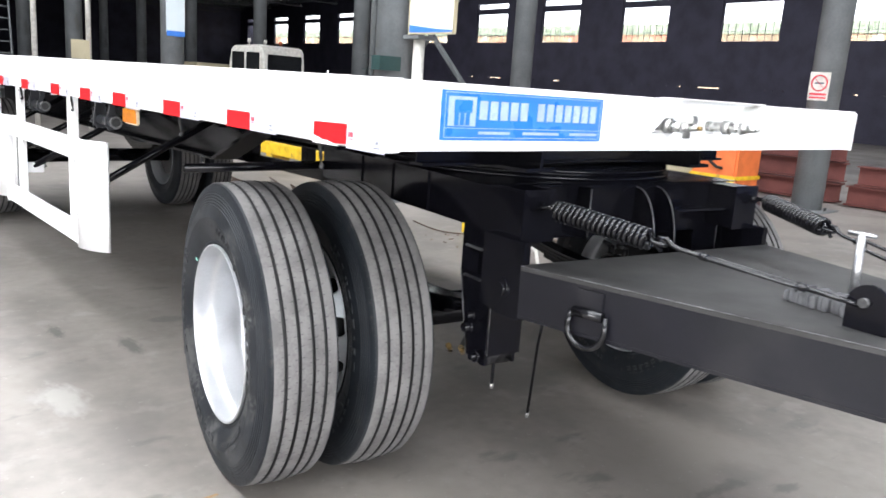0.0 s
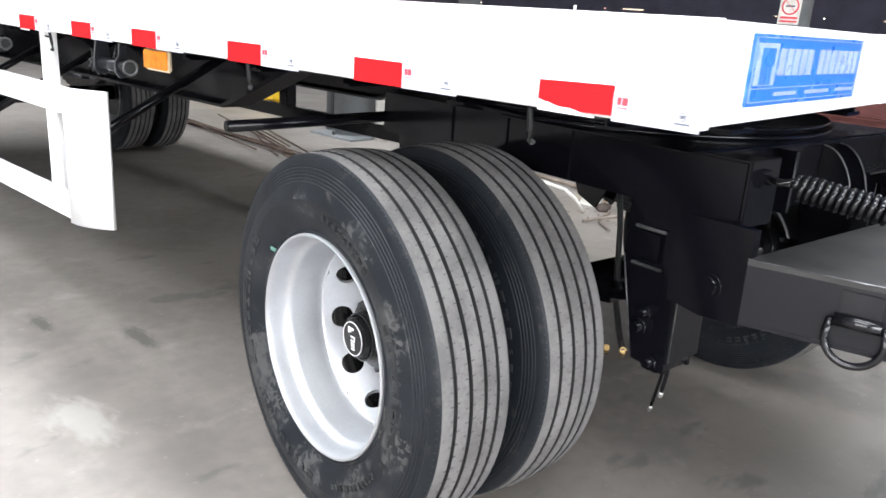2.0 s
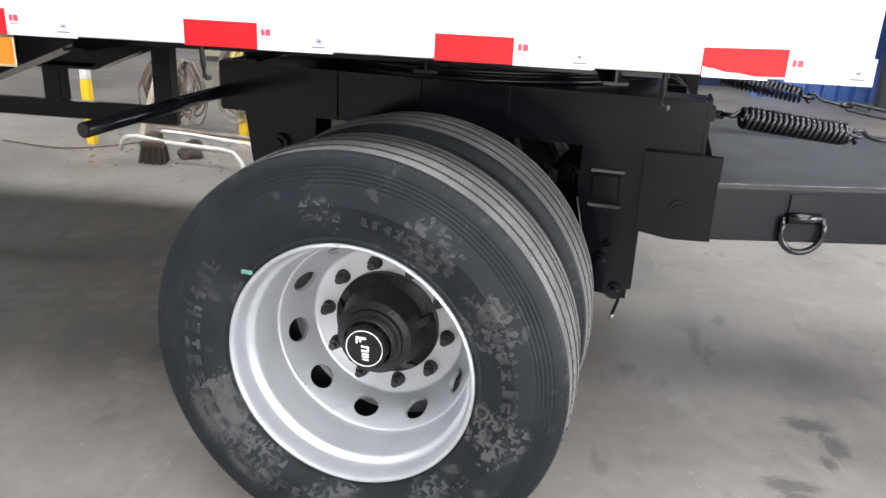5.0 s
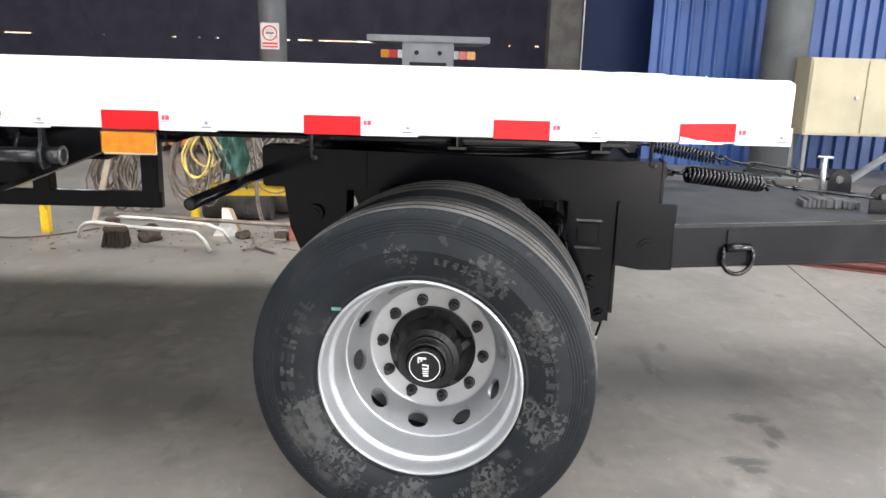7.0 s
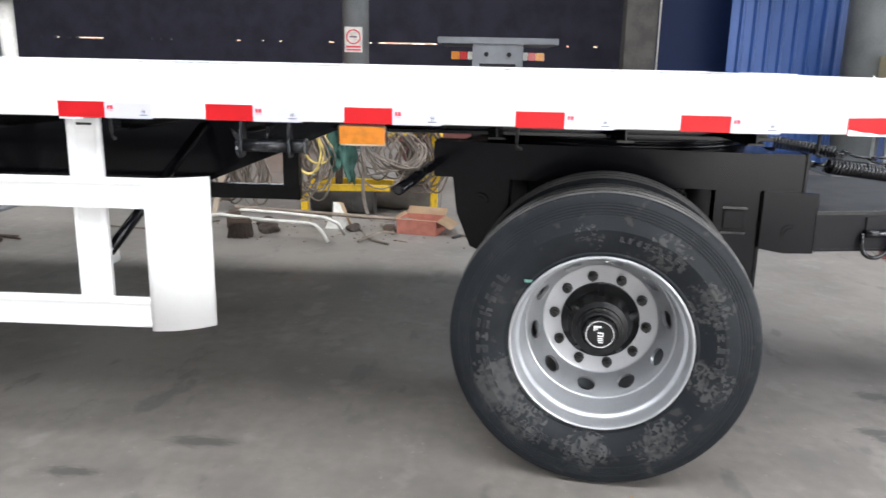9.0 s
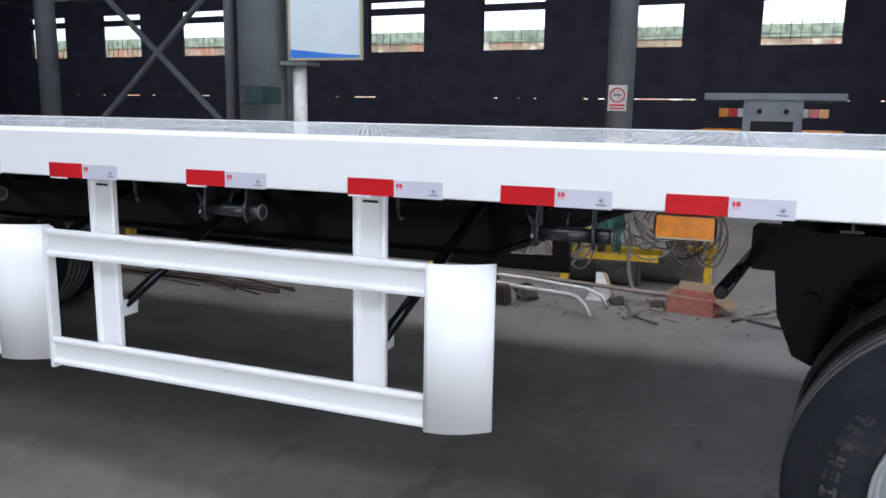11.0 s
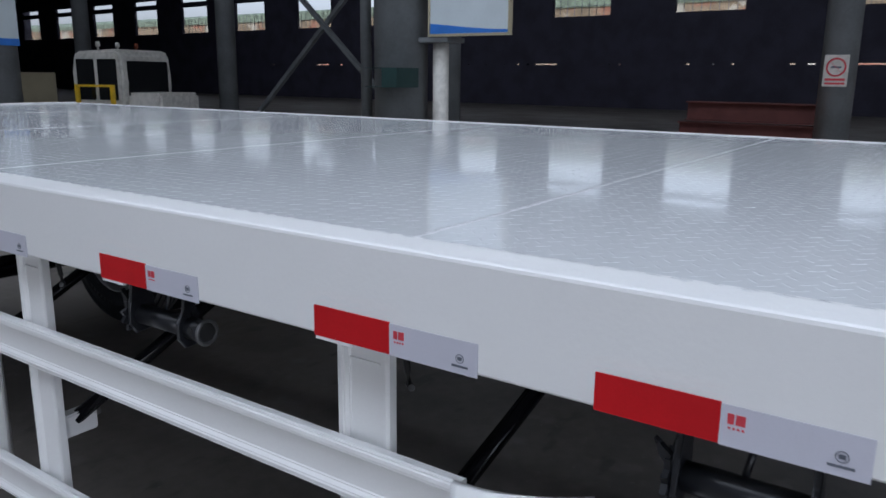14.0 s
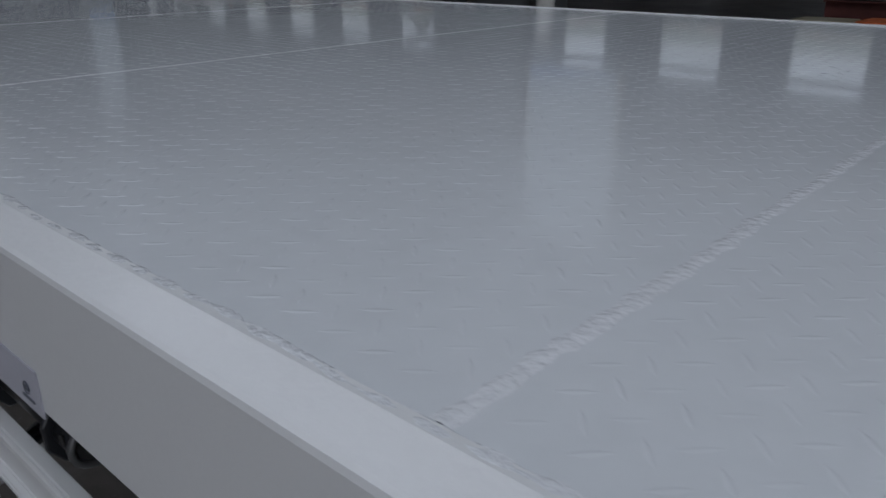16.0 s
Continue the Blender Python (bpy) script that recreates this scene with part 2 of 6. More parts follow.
def spot(m, color, x, y, rx, ry, amount):
    """One spill or rubbed patch with a ragged outline."""
    nd, ln = m.node_tree.nodes, m.node_tree.links
    p = nd["Principled BSDF"]
    tc, mp, n, ad, le, r, mix = (nd.new("ShaderNode" + k) for k in ("TexCoord", "Mapping", "TexNoise", "VectorMath", "VectorMath", "MapRange", "Mix"))
    mp.vector_type = "TEXTURE"
    mp.inputs["Location"].default_value, mp.inputs["Scale"].default_value = (x, y, 0), (rx, ry, 1)
    n.inputs["Scale"].default_value, n.inputs["Detail"].default_value = 2.2, 6
    ad.operation, le.operation = "MULTIPLY_ADD", "LENGTH"
    ad.inputs[1].default_value = (1.6, 1.6, 0)
    ln.new(tc.outputs["Object"], mp.inputs["Vector"])
    ln.new(mp.outputs[0], n.inputs["Vector"])
    ln.new(n.outputs["Color"], ad.inputs[0])
    ln.new(mp.outputs[0], ad.inputs[2])
    sh = nd.new("ShaderNodeVectorMath")
    sh.inputs[1].default_value = (-0.8, -0.8, 0)
    ln.new(ad.outputs[0], sh.inputs[0])
    ln.new(sh.outputs[0], le.inputs[0])
    r.inputs["From Min"].default_value, r.inputs["From Max"].default_value = 1.0, 0.45
    r.inputs["To Max"].default_value = amount
    ln.new(le.outputs["Value"], r.inputs["Value"])
    mix.data_type = "RGBA"
    ln.new(p.inputs["Base Color"].links[0].from_socket, mix.inputs["A"])
    mix.inputs["B"].default_value = (*color, 1)
    ln.new(r.outputs[0], mix.inputs["Factor"])
    ln.new(mix.outputs["Result"], p.inputs["Base Color"])


for sx, sy, ra, rb in ((0.92, 1.80, 0.06, 0.10), (0.56, 1.96, 0.045, 0.11), (0.8, 1.75, 0.10, 0.05), (0.7, 1.80, 0.05, 0.03), (0.5, 1.95, 0.04, 0.06), (0.25, 4.62, 0.05, 0.16), (0.0, 5.0, 0.04, 0.12)):
    spot(CONCRETE, (0.05, 0.047, 0.044), sx, sy, ra, rb, 0.7)
spot(CONCRETE, (0.34, 0.325, 0.30), -0.2, 4.1, 0.10, 0.22, 0.6)
DARKWALL = mat("dark_shed_cladding", (0.047, 0.044, 0.072), 0.7, vary=0.3, scale=0.8, fine=12)
ROOFM = mat("grey_roof_sheet", (0.06, 0.062, 0.068), 0.7, vary=0.3, scale=0.8)
WESTWALL = mat("grey_shed_wall", (0.30, 0.31, 0.33), 0.7, vary=0.2, scale=0.8)
STEELCOL = mat("grey_column_paint", (0.17, 0.18, 0.185), 0.5, vary=0.25, scale=2.0, fine=30, bump=0.0006)
layer(STEELCOL, (0.09, 0.085, 0.075), 3.0, 0.58, 0.7, (1, 1, 0.3), amount=0.5, seed=6.0)
NAVY = mat("navy_panel", (0.008, 0.017, 0.055), 0.5, vary=0.2, scale=1.0)
NAVY.node_tree.nodes["Principled BSDF"].inputs["Specular IOR Level"].default_value = 0.15
BLUE_SHEET = mat("blue_corrugated_sheet", (0.027, 0.078, 0.26), 0.42, vary=0.22, scale=1.2, fine=20)
CREAM = mat("cream_cabinet_paint", (0.42, 0.37, 0.25), 0.45, vary=0.15, scale=2.0, fine=50)
YELLOW = mat("yellow_rack_paint", (0.78, 0.50, 0.02), 0.45, vary=0.25, scale=8)
layer(YELLOW, (0.25, 0.16, 0.06), 9.0, 0.58, 0.68, amount=0.7, seed=1.0)
REDOX = mat("red_oxide_primer", (0.135, 0.038, 0.031), 0.65, vary=0.3, scale=3)
RUST = mat("rusty_rod", (0.10, 0.068, 0.05), 0.8, vary=0.4, scale=12, metal=0.2)
CARTON = mat("brown_cardboard", (0.42, 0.29, 0.18), 0.85, vary=0.15, scale=6)
CARTON_RED = mat("printed_cardboard", (0.40, 0.14, 0.10), 0.8, vary=0.25, scale=12)
HOSE = mat("grey_dusty_hose", (0.20, 0.165, 0.135), 0.65, vary=0.35, scale=12)
HOSE_B = mat("brown_dusty_hose", (0.13, 0.095, 0.07), 0.7, vary=0.35, scale=12)
DUSTY = mat("dusty_cement", (0.21, 0.19, 0.165), 0.9, vary=0.3, scale=5, fine=40, bump=0.002)
DUSTPIPE = mat("dusty_steel_pipe", (0.24, 0.19, 0.15), 0.7, vary=0.35, scale=10, metal=0.1)
REDDARK = mat("dark_red_enamel", (0.07, 0.025, 0.022), 0.5, vary=0.35, scale=8)
HOSE_Y = mat("yellow_hose", (0.60, 0.46, 0.14), 0.55, vary=0.25, scale=12)
CABLE = mat("black_cable", (0.03, 0.03, 0.03), 0.6, vary=0.3, scale=12)
CLOTH = mat("green_tarpaulin", (0.10, 0.22, 0.18), 0.8, vary=0.4, scale=9, fine=60, bump=0.004)
OFFWHITE = mat("dirty_white_enamel", (0.62, 0.60, 0.55), 0.5, vary=0.25, scale=12)
BRISTLE = mat("dark_bristle", (0.045, 0.032, 0.025), 0.9, vary=0.4, scale=40, bump=0.006)
BOARDM = mat("pale_notice_sheet", (0.58, 0.64, 0.66), 0.4, vary=0.08, scale=3)
BOARD_BLUE = mat("blue_notice_band", (0.05, 0.19, 0.60), 0.35, vary=0.2, scale=5)
GREENBOX = mat("dark_green_box", (0.016, 0.045, 0.042), 0.5, vary=0.2, scale=5)
GLASS_DARK = mat("dark_cab_glass", (0.012, 0.013, 0.014), 0.08, vary=0.2, scale=3)
ORANGE = mat("orange_machine_paint", (0.75, 0.18, 0.05), 0.5, vary=0.2, scale=5)
BRICK = mat("weathered_yard_brick", (0.20, 0.155, 0.11), 0.85, vary=0.4, scale=0.5, fine=4)
layer(BRICK, (0.20, 0.075, 0.05), 0.35, 0.50, 0.62, (1, 1, 2), amount=0.8, seed=2.0)
layer(BRICK, (0.30, 0.29, 0.26), 0.5, 0.58, 0.64, (1, 1, 1), amount=0.8, seed=5.0)
FOLIAGE = mat("faded_green_sheeting", (0.15, 0.19, 0.15), 0.8, vary=0.5, scale=1.5, fine=12)
YARD = mat("yard_ground", (0.30, 0.29, 0.27), 0.8, vary=0.2, scale=0.4)
LENS_RED = mat("red_tail_lens", (0.55, 0.02, 0.02), 0.2, vary=0.2, scale=20, coat=0.4)
LENS_AMBER = mat("amber_tail_lens", (0.75, 0.26, 0.02), 0.2, vary=0.2, scale=20, coat=0.4)
TRUCKGREY = mat("pale_truck_frame", (0.30, 0.31, 0.33), 0.5, vary=0.15, scale=3)
GLASS = bpy.data.materials.new("window_glass")
GLASS.use_nodes = True
gp = GLASS.node_tree.nodes["Principled BSDF"]
gp.inputs["Transmission Weight"].default_value = 1.0
gp.inputs["Roughness"].default_value = 0.05
gp.inputs["IOR"].default_value = 1.02
DUSTY_GLASS = bpy.data.materials.new("dusty_window_glass")
DUSTY_GLASS.use_nodes = True
dg = DUSTY_GLASS.node_tree.nodes["Principled BSDF"]
dg.inputs["Transmission Weight"].default_value = 1.0
dg.inputs["Base Color"].default_value = (0.72, 0.70, 0.64, 1)
dg.inputs["Roughness"].default_value = 0.12
dg.inputs["IOR"].default_value = 1.02
BEACON = mat("dull_red_beacon", (0.22, 0.05, 0.02), 0.25, vary=0.15, scale=20)


# ---- mesh helpers ----
def box(bm, x0, x1, y0, y1, z0, z1, bevel=0.0, mi=0):
    """An upright box, its edges rounded by bevel."""
    r = bmesh.ops.create_cube(bm, size=1.0, matrix=Matrix.Translation(((x0 + x1) / 2, (y0 + y1) / 2, (z0 + z1) / 2)) @ Matrix.Diagonal((abs(x1 - x0), abs(y1 - y0), abs(z1 - z0), 1)))
    vs = r["verts"]
    fs = list({f for v in vs for f in v.link_faces})
    for f in fs:
        f.material_index = mi
    if bevel:
        es = list({e for v in vs for e in v.link_edges})
        out = bmesh.ops.bevel(bm, geom=es, offset=bevel, segments=2, affect="EDGES", clamp_overlap=True)
        for f in out["faces"]:
            f.material_index = mi
    return vs


def beam(bm, a, b, w, h, up=(0, 0, 1), mi=0):
    """A bar of section w by h from a to b."""
    a, b = Vector(a), Vector(b)
    d = (b - a)
    n = d.normalized()
    s = n.cross(Vector(up))
    if s.length < 1e-4:
        s = n.cross(Vector((1, 0, 0)))
    s.normalize()
    u = s.cross(n)
    m = Matrix((s, u, n)).transposed().to_4x4()
    r = bmesh.ops.create_cube(bm, size=1.0, matrix=Matrix.Translation((a + b) / 2) @ m @ Matrix.Diagonal((w, h, d.length, 1)))
    for f in {f for v in r["verts"] for f in v.link_faces}:
        f.material_index = mi
    return r["verts"]


def rod(bm, a, b, r0, r1=None, seg=16, mi=0):
    """A round bar from a to b."""
    a, b = Vector(a), Vector(b)
    d = b - a
    q = d.to_track_quat("Z", "Y").to_matrix().to_4x4()
    r = bmesh.ops.create_cone(bm, cap_ends=True, segments=seg, radius1=r0, radius2=r0 if r1 is None else r1, depth=d.length, matrix=Matrix.Translation((a + b) / 2) @ q)
    for f in {f for v in r["verts"] for f in v.link_faces}:
        f.material_index = mi
        f.smooth = len(f.verts) == 4
    return r["verts"]


def tube(bm, pts, r, seg=8, mi=0, closed=False):
    """A round tube along points."""
    pts = [Vector(p) for p in pts]
    n = len(pts)
    rings = []
    ref = Vector((0.13, 0.21, 0.97)).normalized()
    for i, p in enumerate(pts):
        if closed:
            d = pts[(i + 1) % n] - pts[i - 1]
        else:
            d = pts[min(i + 1, n - 1)] - pts[max(i - 1, 0)]
        d.normalize()
        s = d.cross(ref)
        if s.length < 1e-3:
            s = d.cross(Vector((1, 0, 0)))
        s.normalize()
        u = s.cross(d)
        rings.append([bm.verts.new(p + r * (math.cos(2 * math.pi * k / seg) * s + math.sin(2 * math.pi * k / seg) * u)) for k in range(seg)])
    last = n if closed else n - 1
    for i in range(last):
        a, b = rings[i], rings[(i + 1) % n]
        for k in range(seg):
            f = bm.faces.new((a[k], a[(k + 1) % seg], b[(k + 1) % seg], b[k]))
            f.smooth, f.material_index = True, mi
    if not closed:
        bm.faces.new(list(reversed(rings[0]))).material_index = mi
        bm.faces.new(rings[-1]).material_index = mi


def lathe(bm, prof, seg=72, mi=0, smooth=True, mis=None):
    """Turns (radius, x) pairs about the x axis."""
    rings = []
    for r, x in prof:
        rings.append([bm.verts.new((x, r * math.cos(2 * math.pi * k / seg), r * math.sin(2 * math.pi * k / seg))) for k in range(seg)])
    for i in range(len(prof) - 1):
        for k in range(seg):
            f = bm.faces.new((rings[i][k], rings[i][(k + 1) % seg], rings[i + 1][(k + 1) % seg], rings[i + 1][k]))
            f.smooth, f.material_index = smooth, (mis[i] if mis else mi)
    return rings


def prism(bm, outline, axis, c0, c1, mi=0):
    """Extrudes a flat outline along an axis between c0 and c1."""
    def put(p, c):
        return {"x": (c, p[0], p[1]), "y": (p[0], c, p[1]), "z": (p[0], p[1], c)}[axis]
    a = [bm.verts.new(put(p, c0)) for p in outline]
    b = [bm.verts.new(put(p, c1)) for p in outline]
    n = len(outline)
    fs = [bm.faces.new(a), bm.faces.new(list(reversed(b)))]
    for i in range(n):
        fs.append(bm.faces.new((a[i], b[i], b[(i + 1) % n], a[(i + 1) % n])))
    for f in fs:
        f.material_index = mi
    return fs


def crease(bm, angle=0.5):
    """Keeps the edges sharper than the angle crisp on a smooth body."""
    bm.normal_update()
    for e in bm.edges:
        if len(e.link_faces) == 2 and e.calc_face_angle(0) > angle:
            e.smooth = False


def mesh_of(name, bm, mats):
    bmesh.ops.recalc_face_normals(bm, faces=bm.faces)
    me = bpy.data.meshes.new(name)
    bm.to_mesh(me)
    bm.free()
    for m in mats if isinstance(mats, (list, tuple)) else [mats]:
        me.materials.append(m)
    return me


def part(name, bm, mats, parent, label="", kind=""):
    me = bm if isinstance(bm, bpy.types.Mesh) else mesh_of(name, bm, mats)
    ob = new(name, me)
    ob.parent = parent
    return tagged(ob, label=label, kind=kind)


def thing(name, label, category, group="", at=(0, 0, 0), turn=0.0):
    ob = new(name)
    ob.empty_display_size = 0.1
    ob.matrix_world = pose(*at, 0, 0, turn)
    return tagged(ob, label, category, group)


def solid(name, bm, mats, label="", category="", group="", kind=""):
    return tagged(new(name, mesh_of(name, bm, mats)), label, category, group, kind)


def B():
    return bmesh.new()


# ---- the hall ----
bm = B()
box(bm, -9.5, 46.0, -12.0, 93.0, -0.2, 0.0)
solid("floor", bm, CONCRETE, "stained grey-brown concrete workshop floor", "floor", kind="structure")
bm = B()
beam(bm, (5.0, 0.22, 0.0), (1.3, 0.78, 0.0), 0.007, 0.003)
solid("floor_joint", bm, GROOVE, "thin dark joint in the concrete floor", "joint", kind="structure")
bm = B()
beam(bm, (0.0, 3.05, 0.0), (-0.14, 3.045, 0.0), 0.012, 0.003)
solid("paint_mark", bm, FADED, "short faded orange paint line on the floor", "mark", kind="structure")
bm = B()
box(bm, -400, 400, -400, 400, -0.5, -0.21)
solid("ground", bm, YARD, "pale yard ground outside the hall", "ground", kind="structure")

# the far wall stands three degrees askew to the trailer
FAR = Matrix.Translation((39.47, 0, 0)) @ Matrix.Rotation(-math.atan(0.05), 4, "Z")
WIN_Y = [58.08 + 7.305 * k for k in range(-9, 5)]
WIN_W, WIN_Z, WIN_H = 3.674, 4.98, 2.98
SLOTS = [(-2.4, -2.2), (-0.9, -0.8), (6.1, 9.3), (9.6, 10.4), (10.8, 11.2), (11.7, 12.0), (14.6, 14.8), (15.6, 15.72), (16.9, 17.2), (20.8, 20.95), (21.4, 21.5), (21.9, 22.0), (24.8, 26.4), (26.7, 26.85), (27.4, 27.7), (28.4, 28.5), (29.75, 29.85), (31.1, 31.2), (37.6, 38.4), (40.0, 40.3), (41.2, 41.3), (42.4, 42.9), (43.8, 45.3), (46.2, 46.35), (47.1, 47.6), (48.6, 48.75), (49.8, 50.2), (57.3, 57.5)]
EAVES = [(34.0, 38.2), (39.6, 45.5), (46.5, 53.0)]
bm = B()


def wall_strip(z0, z1, gaps):
    """A level band of the far wall with gaps left open."""
    edge = -14.0
    for a, b in gaps:
        box(bm, 0, 0.3, edge, a, z0, z1)
        edge = b
    box(bm, 0, 0.3, edge, 96, z0, z1)


wall_strip(-0.2, 2.35, ())
wall_strip(2.35, 2.43, SLOTS)
wall_strip(2.43, WIN_Z, ())
wall_strip(WIN_Z, WIN_Z + WIN_H, [(y, y + WIN_W) for y in WIN_Y])
wall_strip(WIN_Z + WIN_H, 9.05, ())
wall_strip(9.05, 9.2, EAVES)
wall_strip(9.2, 9.5, ())
wall_east = solid("wall_east", bm, DARKWALL, "dark navy shed wall with a row of windows", "wall", kind="structure")
wall_east.matrix_world = FAR

for i, y in enumerate(WIN_Y):
    w = tagged(new("window_%d" % (i + 1)), "steel-framed shed window with a dark transom", "window", "windows in the far wall", "structure")
    w.matrix_world = FAR @ Matrix.Translation((0, y, WIN_Z))
    bm = B()
    box(bm, 0.06, 0.16, 0, WIN_W, 2.18, 2.58)
    for yy in (0.0, WIN_W - 0.06):
        box(bm, 0.06, 0.16, yy, yy + 0.06, 0.0, WIN_H)
    box(bm, 0.06, 0.16, 0.06, WIN_W - 0.06, 0.0, 0.06)
    box(bm, 0.06, 0.16, 0.06, WIN_W - 0.06, WIN_H - 0.05, WIN_H)
    part("window_frame", bm, DARKWALL, w)
    for k in range(1, 8):
        bm = B()
        yy = WIN_W * k / 8
        box(bm, 0.09, 0.11, yy - 0.014, yy + 0.014, 0.06, 1.20)
        part("glazing_bar", bm, DARKWALL, w)
    bm = B()
    box(bm, 0.09, 0.11, 0.06, WIN_W - 0.06, 0.60, 0.63)
    part("glazing_bar", bm, DARKWALL, w)
    for z0, z1, m in ((0.06, 1.21, DUSTY_GLASS), (1.21, 2.18, GLASS), (2.58, WIN_H - 0.05, GLASS)):
        bm = B()
        box(bm, 0.12, 0.126, 0.06, WIN_W - 0.06, z0, z1)
        g = part("pane", bm, m, w)
        g.visible_shadow = False

# the side behind the camera, with its wide open doorway
bm = B()
box(bm, -9.75, -9.5, -12, -7, -0.2, 9.3)
box(bm, -9.75, -9.5, 3, 93, -0.2, 9.3)
box(bm, -9.75, -9.5, -7, 3, 4.5, 9.3)
solid("wall_west", bm, WESTWALL, "grey shed wall with a wide open doorway", "wall", kind="structure")
bm = B()
box(bm, -9.75, -6.5, -12.25, -12, -0.2, 9.3)
box(bm, 2.5, 46, -12.25, -12, -0.2, 9.3)
box(bm, -6.5, 2.5, -12.25, -12, 5.3, 9.3)
solid("wall_south", bm, WESTWALL, "grey shed end wall with an open doorway", "wall", kind="structure")
bm = B()
box(bm, -9.75, 46, 93.0, 93.25, -0.2, 9.3)
solid("wall_north", bm, DARKWALL, "dark far end wall of the shed", "wall", kind="structure")
bm = B()
for x0, x1 in ((-9.75, -6.7), (-3.3, 0.2), (2.2, 12.2), (13.8, 25.8), (28.2, 46.0)):
    box(bm, x0, x1, -12.25, 93.25, 9.3, 9.5)
for x0, x1 in ((-6.7, -3.3), (0.2, 2.2), (12.2, 13.8)):
    box(bm, x0, x1, -12.25, -8, 9.3, 9.5)
    box(bm, x0, x1, 18, 93.25, 9.3, 9.5)
box(bm, 25.8, 28.2, -12.25, -4, 9.3, 9.5)
box(bm, 25.8, 28.2, 56, 93.25, 9.3, 9.5)
for k in range(17):
    y = -12.0 + 6.2 * k
    for z in (8.05, 9.1):
        box(bm, -9.4, 38.5, y - 0.06, y + 0.06, z, z + 0.12)
    for j in range(24):
        x = -9.4 + j * 2.0
        beam(bm, (x, y, 8.11), (x + 1.0, y, 9.16), 0.07, 0.07)
        beam(bm, (x + 1.0, y, 9.16), (x + 2.0, y, 8.11), 0.07, 0.07)
solid("ceiling", bm, ROOFM, "dark sheet roof on steel trusses with skylight strips", "ceiling", kind="structure")

# unseen opaque strips close the roof gaps and keep the sun out
for i, (x, hw, ya, yb) in enumerate(((-5.0, 1.7, -8.0, 18.0), (1.2, 1.0, -8.0, 18.0), (13.0, 0.8, -8.0, 18.0), (27.0, 1.2, -4.0, 56.0))):
    bm = B()
    box(bm, x - hw, x + hw, ya, yb, 9.32, 9.36)
    solid("skylight_%d" % (i + 1), bm, OFFWHITE, "opaque white skylight strip added out of view in the roof", "skylight", kind="structure")

# yard buildings outside the windows: weathered brick below, pale sheeting above
bm = B()
box(bm, 66, 66.4, -80, 190, -0.3, 7.9)
solid("yard_wall", bm, BRICK, "weathered brick and plaster yard wall beyond the shed", "wall", kind="structure")
bm = B()
box(bm, 65.9, 66.5, -80, 190, 7.9, 8.9)
solid("yard_fence", bm, FOLIAGE, "faded green sheeting along the top of the yard wall", "fence", kind="structure")


def round_column(x, y, r, h=9.0, label="tall grey painted steel pipe column"):
    t = thing("column", label, "column", "hall columns", (x, y, 0))
    bm = B()
    rod(bm, (0, 0, 0.02), (0, 0, h), r, seg=32)
    part("shaft", bm, STEELCOL, t)
    bm = B()
    box(bm, -r - 0.12, r + 0.12, -r - 0.12, r + 0.12, 0, 0.025, 0.004)
    part("base_plate", bm, STEELCOL, t)
    for a in range(4):
        bm = B()
        c, s = math.cos(a * math.pi / 2), math.sin(a * math.pi / 2)
        rod(bm, (c * (r + 0.06), s * (r + 0.06), 0.025), (c * (r + 0.06), s * (r + 0.06), 0.07), 0.02, seg=6)
        part("anchor_bolt", bm, NUT, t)
    return t


for k in range(-1, 8):
    y = 5.63 + 6.18 * k
    if k >= 0:
        round_column(9.88 + 0.05 * y, y, 0.21)
round_column(8.7, -1.65, 0.30)
round_column(4.64, 8.34, 0.235, label="wide grey steel column beside the notice board")
for x, y in ((5.02, 16.1), (5.40, 24.0), (5.77, 31.2)):
    round_column(x, y, 0.22)
bm = B()
box(bm, 10.3, 10.65, 0.86, 1.36, 0, 9.2, 0.01)
solid("box_column", bm, GRIME, "dark square column before the navy panel", "column", "hall columns")
bm = B()
rod(bm, (10.27, 0.84, 0), (10.27, 0.84, 9.2), 0.012, seg=10)
solid("wall_conduit", bm, OFFWHITE, "thin white conduit beside the dark square column", "pipe")
bm = B()
rod(bm, (4.57, 8.68, 0), (4.57, 8.68, 9.2), 0.05, seg=14)
solid("conduit_pipe", bm, STEELCOL, "thin grey conduit pipe beside the wide column", "pipe")
brace = thing("cross_brace", "grey crossed steel bracing between two columns", "brace")
for a, b in (((10.37, 11.95, 0.15), (10.66, 17.85, 5.19)), ((10.43, 11.95, 4.97), (10.72, 17.85, 0.03))):
    bm = B()
    beam(bm, a, b, 0.085, 0.085)
    part("brace_bar", bm, STEELCOL, brace)

# blue partition
bm = B()
pts = []
y = -0.05
while y > -11.9:
    pts += [(9.6, y), (9.6, y - 0.12), (9.55, y - 0.145), (9.55, y - 0.175), (9.6, y - 0.2)]
    y -= 0.2
lo = [bm.verts.new((p[0], p[1], 0.0)) for p in pts]
hi = [bm.verts.new((p[0], p[1], 7.0)) for p in pts]
lo2 = [bm.verts.new((p[0] + 0.03, p[1], 0.0)) for p in pts]
hi2 = [bm.verts.new((p[0] + 0.03, p[1], 7.0)) for p in pts]
for i in range(len(pts) - 1):
    bm.faces.new((lo[i], lo[i + 1], hi[i + 1], hi[i]))
    bm.faces.new((lo2[i], hi2[i], hi2[i + 1], lo2[i + 1]))
    bm.faces.new((hi[i], hi[i + 1], hi2[i + 1], hi2[i]))
solid("partition_wall", bm, BLUE_SHEET, "blue corrugated steel sheet partition", "wall", kind="structure")
bm = B()
